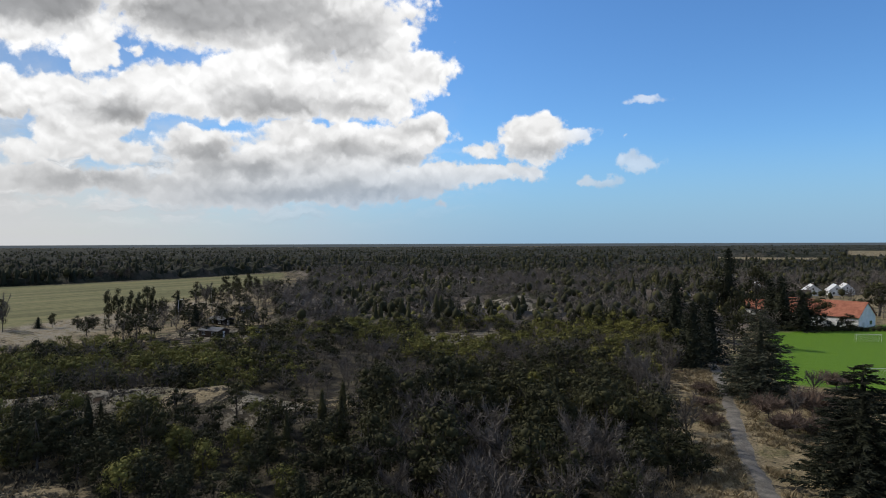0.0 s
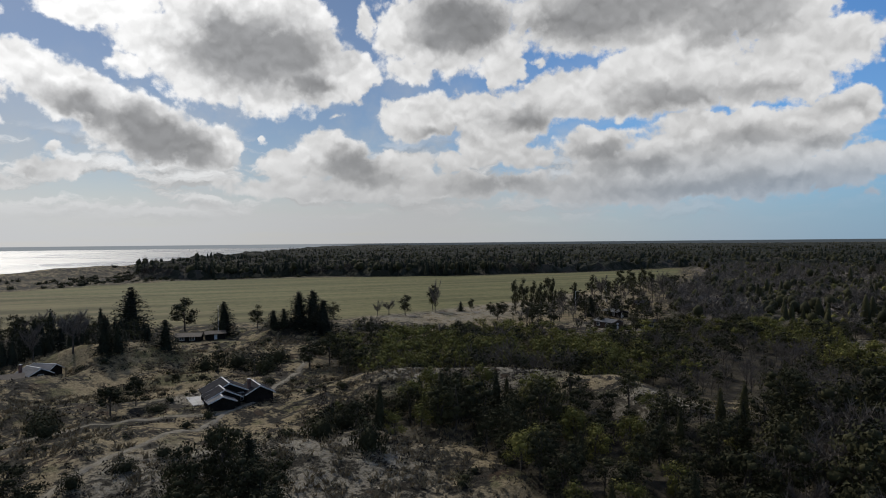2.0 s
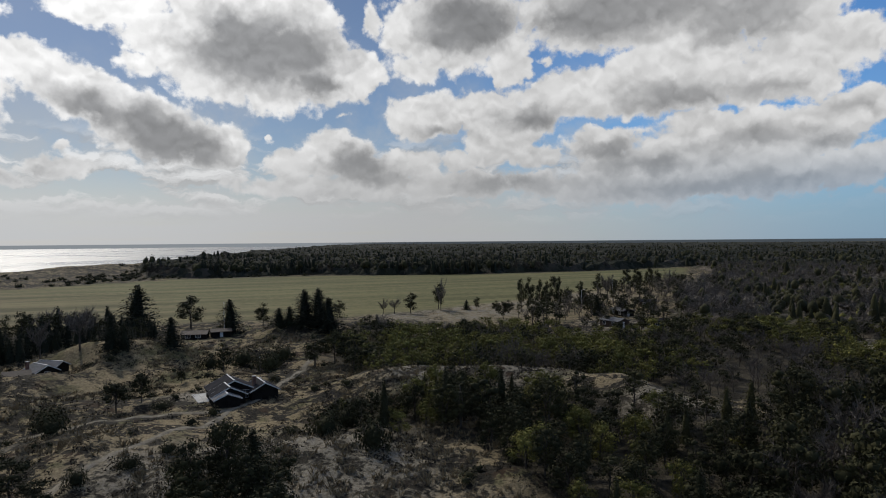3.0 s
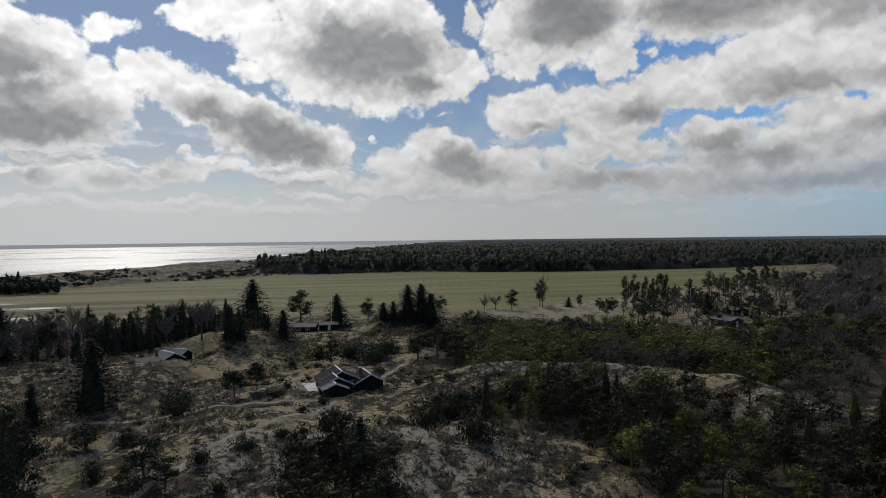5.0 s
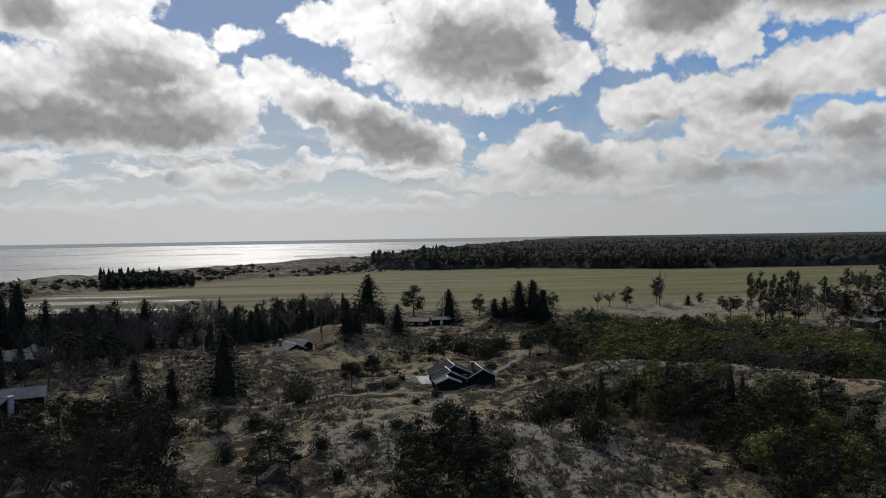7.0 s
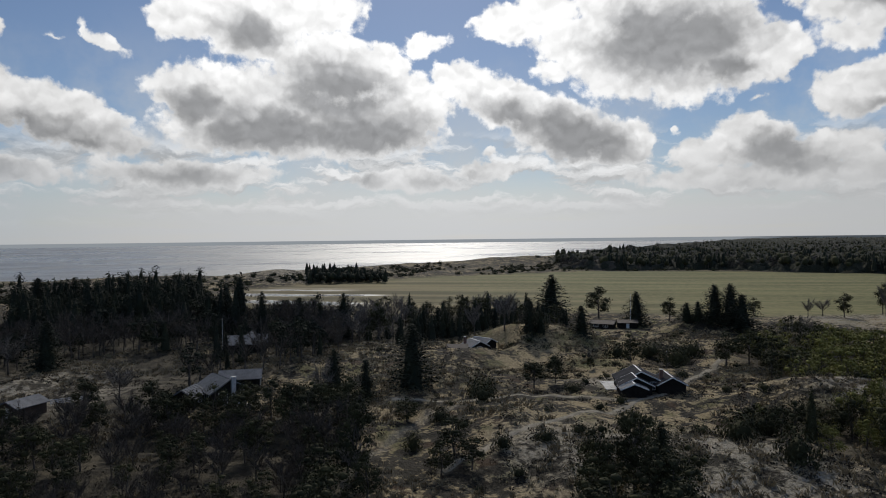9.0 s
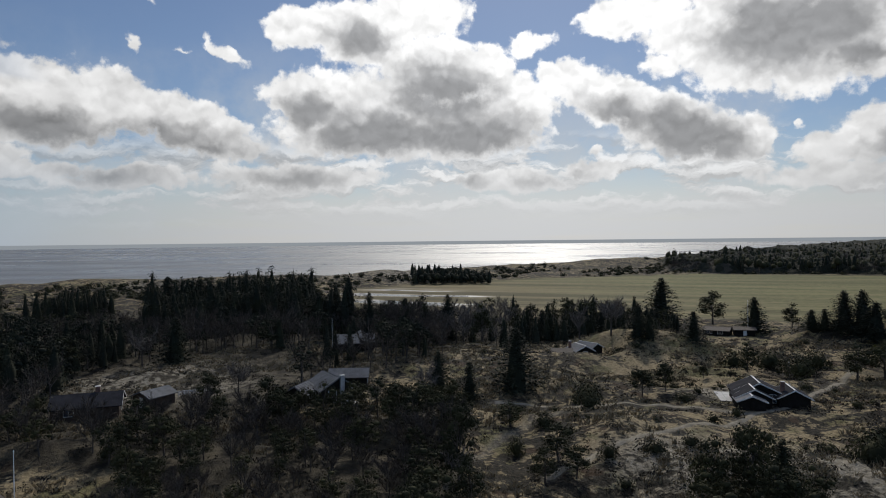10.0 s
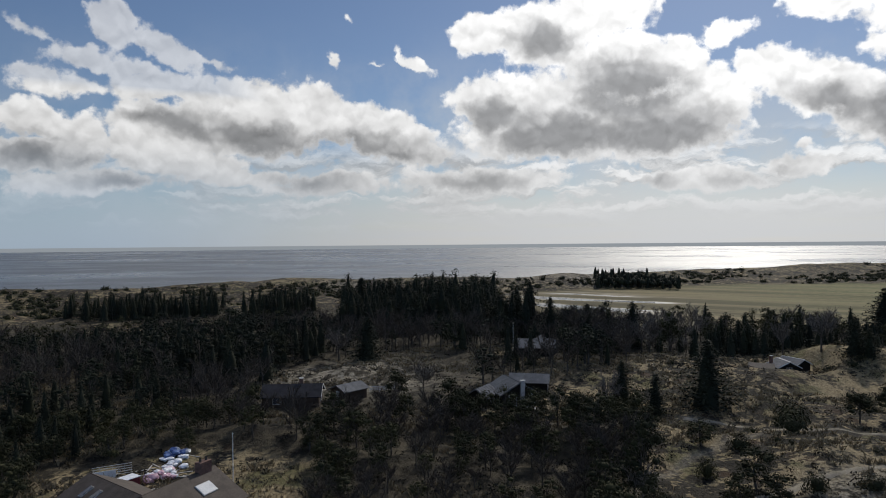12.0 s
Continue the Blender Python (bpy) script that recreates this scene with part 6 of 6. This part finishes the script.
for kind, x, y, tall, wide in (
    ("spruce", -211.3, 133.7, 17.4, 13.0),
    ("pine", -207.3, 151.7, 11.9, 12.9),
    ("spruce", -175.2, 142.6, 10.8, 8.0),
    ("pine", -184.0, 164.3, 8.3, 7.5),
    ("spruce", -151.7, 141.6, 5.2, 4.9),
    ("spruce", -148.8, 143.1, 5.7, 4.2),
    ("spruce", -146.0, 146.4, 10.9, 7.3),
    ("spruce", -141.6, 147.8, 11.5, 7.9),
    ("spruce", -136.5, 146.9, 9.8, 8.1),
    ("pine", -181.8, 201.6, 6.6, 7.3),
    ("bare", -170.6, 215.7, 6.5, 5.1),
    ("bare", -167.9, 219.7, 6.3, 7.4),
    ("pine", -163.1, 224.6, 8.6, 7.9),
    ("pine", -162.3, 244.0, 11.3, 6.9),
    ("spruce", -151.2, 249.0, 4.4, 2.9),
    ("pine", -147.5, 251.7, 5.6, 4.4),
    ("pine", -134.7, 245.6, 5.4, 5.6),
    ("pine", -131.2, 250.1, 5.7, 6.2),
    ("pine", -130.4, 260.0, 13.9, 5.9),
    ("pine", -126.5, 259.8, 14.8, 6.3),
    ("pine", -123.0, 263.1, 13.4, 5.4),
    ("pine", -120.3, 264.1, 12.7, 5.4),
    ("pine", -120.7, 272.6, 14.5, 6.0),
    ("pine", -117.2, 270.0, 14.3, 4.4),
    ("pine", -121.6, 227.2, 6.5, 6.5),
    ("pine", -106.9, 226.2, 6.9, 6.7),
    ("bare", -123.0, 292.0, 7.4, 4.8),
    ("spruce", -117.0, 294.9, 9.3, 4.3),
    ("bare", -110.8, 312.4, 13.4, 8.3),
    ("pine", -136.6, 421.1, 10.8, 8.2),
    ("pine", -130.8, 423.5, 11.2, 8.9),
    ("pine", -124.0, 426.1, 12.3, 8.2),
    ("pine", -117.7, 422.6, 10.3, 6.6),
    ("spruce", -94.4, 254.4, 8.7, 5.9),
    ("pine", -101.4, 261.7, 7.1, 6.1),
    ("spruce", -88.2, 264.7, 7.0, 6.1),
    ("pine", -85.0, 272.0, 6.0, 5.7),
    ("bare", -95.9, 365.7, 12.7, 9.5),
    ("roundpine", -116.1, 69.0, 5.1, 6.3),
    ("roundpine", -117.4, 74.8, 5.0, 5.1),
    ("roundpine", -128.2, 91.2, 2.8, 2.6),
    ("spruce", -124.0, 46.1, 12.7, 8.0),
    ("spruce", -204.7, 53.8, 13.3, 7.8),
    ("spruce", -202.2, 39.9, 12.4, 6.9),
    ("spruce", -204.9, 29.2, 15.1, 6.9),
    ("spruce", -196.8, 77.4, 10.3, 4.6),
    ("spruce", -195.1, 81.6, 9.4, 4.3),
    ("spruce", -191.9, 87.7, 8.7, 4.2),
    ("bare", -166.7, 89.9, 10.8, 9.8),
    ("spruce", -155.5, 91.3, 8.8, 4.5),
    ("spruce", -151.7, 105.2, 7.7, 6.2),
    ("spruce", -202.5, 46.1, 11.3, 5.9),
    ("pine", -199.2, 63.2, 11.4, 8.1),
    ("bare", -176.0, 84.9, 9.5, 6.5),
    ("bare", -201.3, 60.2, 10.2, 7.7),
    ("spruce", -153.3, 93.3, 6.6, 4.2),
    ("spruce", -186.4, 80.5, 7.8, 3.7),
    ("pine", -62.9, 45.7, 8.8, 6.2),
    ("pine", -61.6, 49.6, 9.9, 6.6),
    ("spruce", -61.5, 53.3, 8.2, 4.8),
    ("pine", -71.6, 21.0, 6.2, 5.0),
    ("bush", -108.0, 53.5, 3.5, 6.3),
    ("bush", -98.8, 41.4, 2.5, 4.1),
    ("bush", -109.2, 73.6, 1.8, 4.9),
    ("pine", -76.8, 32.1, 4.5, 4.9),
    ("bare", -79.5, 22.0, 4.5, 4.8),
    ("pine", -76.2, 36.0, 4.2, 4.9),
    ("pine", -125.9, 100.6, 6.8, 5.4),
    ("bush", -134.8, 103.7, 4.0, 6.3),
    ("bush", -130.8, 110.2, 4.3, 8.6),
    ("bush", -120.1, 108.7, 5.0, 8.1),
    ("bush", -126.0, 119.0, 4.4, 7.3),
    ("pine", -112.7, 116.3, 7.5, 8.1),
    ("pine", -110.5, 120.9, 8.2, 8.2),
    ("bush", -92.8, 20.8, 2.4, 3.2),
    ("bush", -79.2, 48.8, 1.9, 3.9),
    ("bush", -80.3, 42.6, 2.3, 3.5),
    ("bush", -68.6, 72.8, 4.6, 7.5),
    ("bush", -69.6, 79.3, 4.4, 7.1),
    ("bush", -58.0, 70.7, 4.6, 6.1),
    ("bush", -89.1, 33.0, 2.8, 3.2),
    ("pine", -81.5, 22.7, 9.5, 6.4),
    ("bare", -122.7, 27.7, 8.4, 6.3),
    ("pine", -109.5, 1.4, 7.3, 7.3),
    ("pine", -128.9, -11.3, 6.5, 6.5),
    ("bush", -123.6, 31.5, 3.2, 5.3),
    ("pine", -119.8, 15.5, 4.5, 5.0),
    ("bush", -115.5, 57.1, 3.2, 6.5),
    ("spruce", -122.0, 36.1, 7.4, 4.3),
    ("spruce", -127.4, 31.4, 8.8, 5.0),
    ("bare", -132.7, -6.1, 6.7, 5.6),
    ("pine", -99.5, 36.0, 4.0, 6.2),
    ("pine", -82.2, 36.5, 5.3, 6.8),
    ("spruce", -178.2, -23.1, 12.0, 7.5),
    ("bare", -179.9, -30.9, 9.2, 9.2),
    ("pine", -172.4, -47.1, 9.0, 9.0),
    ("spruce", -285.5, -0.9, 14.4, 9.6),
    ("spruce", -275.3, -10.1, 15.0, 9.2),
    ("spruce", -273.1, -26.1, 16.8, 10.1),
    ("spruce", -272.5, -37.5, 16.8, 10.1),
    ("spruce", -266.7, 12.5, 13.0, 8.9),
    ("bigspruce", 63.0, 131.4, 18.0, 17.5),
    ("darkspruce", 51.5, 80.2, 17.0, 17.5),
    ("spruce", 124.3, 244.0, 18.5, 13.9),
    ("spruce", 123.6, 252.2, 17.1, 11.9),
    ("spruce", 126.5, 234.5, 13.5, 11.3),
    ("pine", 133.7, 237.5, 11.1, 13.8),
    ("pine", 86.2, 196.6, 18.2, 12.7),
    ("spruce", 71.1, 177.5, 17.0, 9.7),
    ("spruce", 63.2, 168.4, 16.8, 9.2),
    ("spruce", 75.5, 216.3, 19.4, 11.6),
    ("pine", 114.4, 280.9, 19.2, 15.4),
    ("spruce", 120.2, 280.7, 28.4, 10.3),
    ("pine", 131.3, 278.9, 20.8, 13.0),
    ("bramble", 55.5, 106.6, 3.6, 6.1),
    ("bramble", 65.8, 117.0, 4.6, 8.0),
    ("bramble", 57.4, 116.4, 3.9, 6.6),
    ("bramble", 83.3, 140.2, 3.5, 8.3),
    ("bare", 61.3, 115.3, 6.1, 4.4),
    ("bare", 74.8, 133.4, 5.8, 4.7),
    ("pine", 184.5, 282.7, 14.2, 17.1),
    ("pine", 142.2, 234.1, 5.8, 9.3),
    ("bare", 36.7, 99.1, 8.1, 5.4),
    ("bare", 35.2, 109.2, 11.8, 6.9),
    ("bare", 36.7, 124.2, 12.1, 6.6),
    ("bare", 48.0, 140.2, 11.3, 7.6),
    ("pine", 31.1, 88.9, 7.3, 6.5),
    ("pine", 33.3, 84.6, 4.7, 5.5),
    ("bramble", 44.9, 109.9, 2.5, 4.1),
    ("bramble", 53.1, 134.7, 2.5, 4.9),
    ("bare", -157.9, 239.0, 14.0, 6.3),
    ("bramble", 60.5, 108.0, 2.6, 6.0),
    ("bramble", 70.5, 124.0, 3.0, 6.5),
    ("bramble", 62.0, 96.0, 2.2, 5.0),
    ("bramble", 54.0, 92.0, 1.6, 4.5),
    ("bramble", 49.0, 124.0, 2.0, 4.5),
    ("bramble", 67.0, 106.0, 2.6, 5.5),
):
    lone(kind, x, y, tall, wide)

# ---- low cover on the dunes ----
def dune_points(rng, count, lo, hi, test):
    b, d = np.radians(rng.uniform(22, 124, count)), np.sqrt(rng.uniform(lo ** 2, hi ** 2, count))
    x, y = -np.sin(b) * d, np.cos(b) * d
    keep = (inside(x, y, PASTURE) < 0) & (near_lines(x, y, FOOT_PATHS, 0.8, 0.5) < 0.1) & test(x, y)
    for px, py, r, level in PADS[:-1]:
        keep &= np.hypot(x - px, y - py) > r * 0.8
    return x[keep], y[keep]


def tuft(rng, tall, spread, per):
    base = rng.normal(size=(per, 3)) * (spread * 0.4, spread * 0.4, 0)
    out = rng.normal(size=(per, 3)) * (0.55, 0.55, 0.1) + (0, 0, 1)
    side = np.cross(out, rng.normal(size=(per, 3)))
    side /= np.linalg.norm(side, axis=1)[:, None] + 1e-9
    v = np.stack([base - side * 0.09, base + side * 0.09, base + out * tall * rng.uniform(0.6, 1.1, (per, 1))], 1).reshape(-1, 3)
    return (v[:3] * 0.01, np.array([[0, 1, 2]])), (v, np.arange(len(v)).reshape(-1, 3))


def clump_low(rng, per=13):
    q = rng.normal(size=(per, 3))
    q /= np.linalg.norm(q, axis=1)[:, None]
    q[:, 2] = np.abs(q[:, 2]) * 0.55
    return (q[:3] * 0.01, np.array([[0, 1, 2]])), tri_cloud(q * (0.7, 0.7, 0.7), np.full(per, 0.22), rng, 0.0, q)


cover_rng = np.random.default_rng(9)
HEATHER = [clump_low(cover_rng) for k in range(5)]
TUFTS = [tuft(cover_rng, 0.75, 0.5, 9) for k in range(4)]
x, y = dune_points(cover_rng, 15500, 62, 225, lambda x, y: fbm(x, y, 9, 3, 61) > 0.46)
woods("heather_clumps", HEATHER, heath_brown, x, y, cover_rng.uniform(0.4, 1.2, len(x)), cover_rng, "dark brown heather clumps", "heather")
x, y = dune_points(cover_rng, 16000, 62, 200, lambda x, y: fbm(x, y, 13, 3, 62) > 0.48)
woods("dune_grass", TUFTS, straw, x, y, cover_rng.uniform(0.6, 1.3, len(x)), cover_rng, "pale marram grass tufts", "grass")
x, y = dune_points(cover_rng, 900, 66, 235, lambda x, y: (fbm(x, y, 18, 3, 63) > 0.52) & (wood_mask(x, y) < 0.5))
woods("low_bushes", BUSHES, pine_green, x, y, cover_rng.uniform(0.45, 1.2, len(x)), cover_rng, "low dark bushes scattered in the heather", "bushes")
# rough dry grass along the track
b, d = np.radians(cover_rng.uniform(-38, -18, 7000)), np.sqrt(cover_rng.uniform(58 ** 2, 185 ** 2, 7000))
x, y = -np.sin(b) * d, np.cos(b) * d
keep = (line_distance(x, y, TRACK)[0] > 1.5) & (inside(x, y, PITCH) < -1) & (fbm(x, y, 7, 3, 66) > 0.45)
woods("track_grass", TUFTS, straw, x[keep], y[keep], cover_rng.uniform(0.5, 1.2, keep.sum()), cover_rng, "rough dry grass tufts along the track", "grass")
# shrubs on the coastal dunes and beyond the pasture
b, d = np.radians(cover_rng.uniform(44, 124, 9000)), cover_rng.uniform(330, 860, 9000)
x, y = -np.sin(b) * d, np.cos(b) * d
gap, side = line_distance(x, y, COAST)
keep = (gap * side > 18) & (gap * side < 330) & (inside(x, y, PASTURE) < -6) & ((fbm(x, y, 40, 3, 64) > 0.46) | (inside(x, y, PASTURE) > -26) & (fbm(x, y, 30, 3, 65) > 0.42))
woods("coastal_shrubs", LOW_BUSHES, pine_green, x[keep], y[keep], cover_rng.uniform(0.8, 2.4, keep.sum()), cover_rng, "low shrubs on the coastal dunes", "shrubs", 0.4)
x, y = np.array(polar(*[(cover_rng.uniform(71.6, 78.2), cover_rng.uniform(452, 492)) for k in range(260)])).T
woods("coastal_pines", FAR_CLUMPS + FAR_SPRUCES[:1], spruce_green, x, y, cover_rng.uniform(0.5, 0.95, 260), cover_rng, "dark clump of conifers beyond the pasture", "trees")
# dead branches cleared onto the ridge slope
for k in range(34):
    x, y = -52 + cover_rng.normal() * 5, 96 + cover_rng.normal() * 4
    ob = new("dead_branch", rod(timber_pale if k % 3 == 0 else bark, [(0, 0, 0), (0.7, 0.1, 0.25), (1.6, 0.0, 0.2), (2.4, 0.3, 0.1)], 0.07, 0.02, 5))
    ob.matrix_world = pose(x, y, ground_at(x, y) + 0.05, cover_rng.uniform(-12, 12), 0, cover_rng.uniform(0, 360))
    tagged(ob, "dry broken branch lying on the dune slope", "branch", "cleared branches")
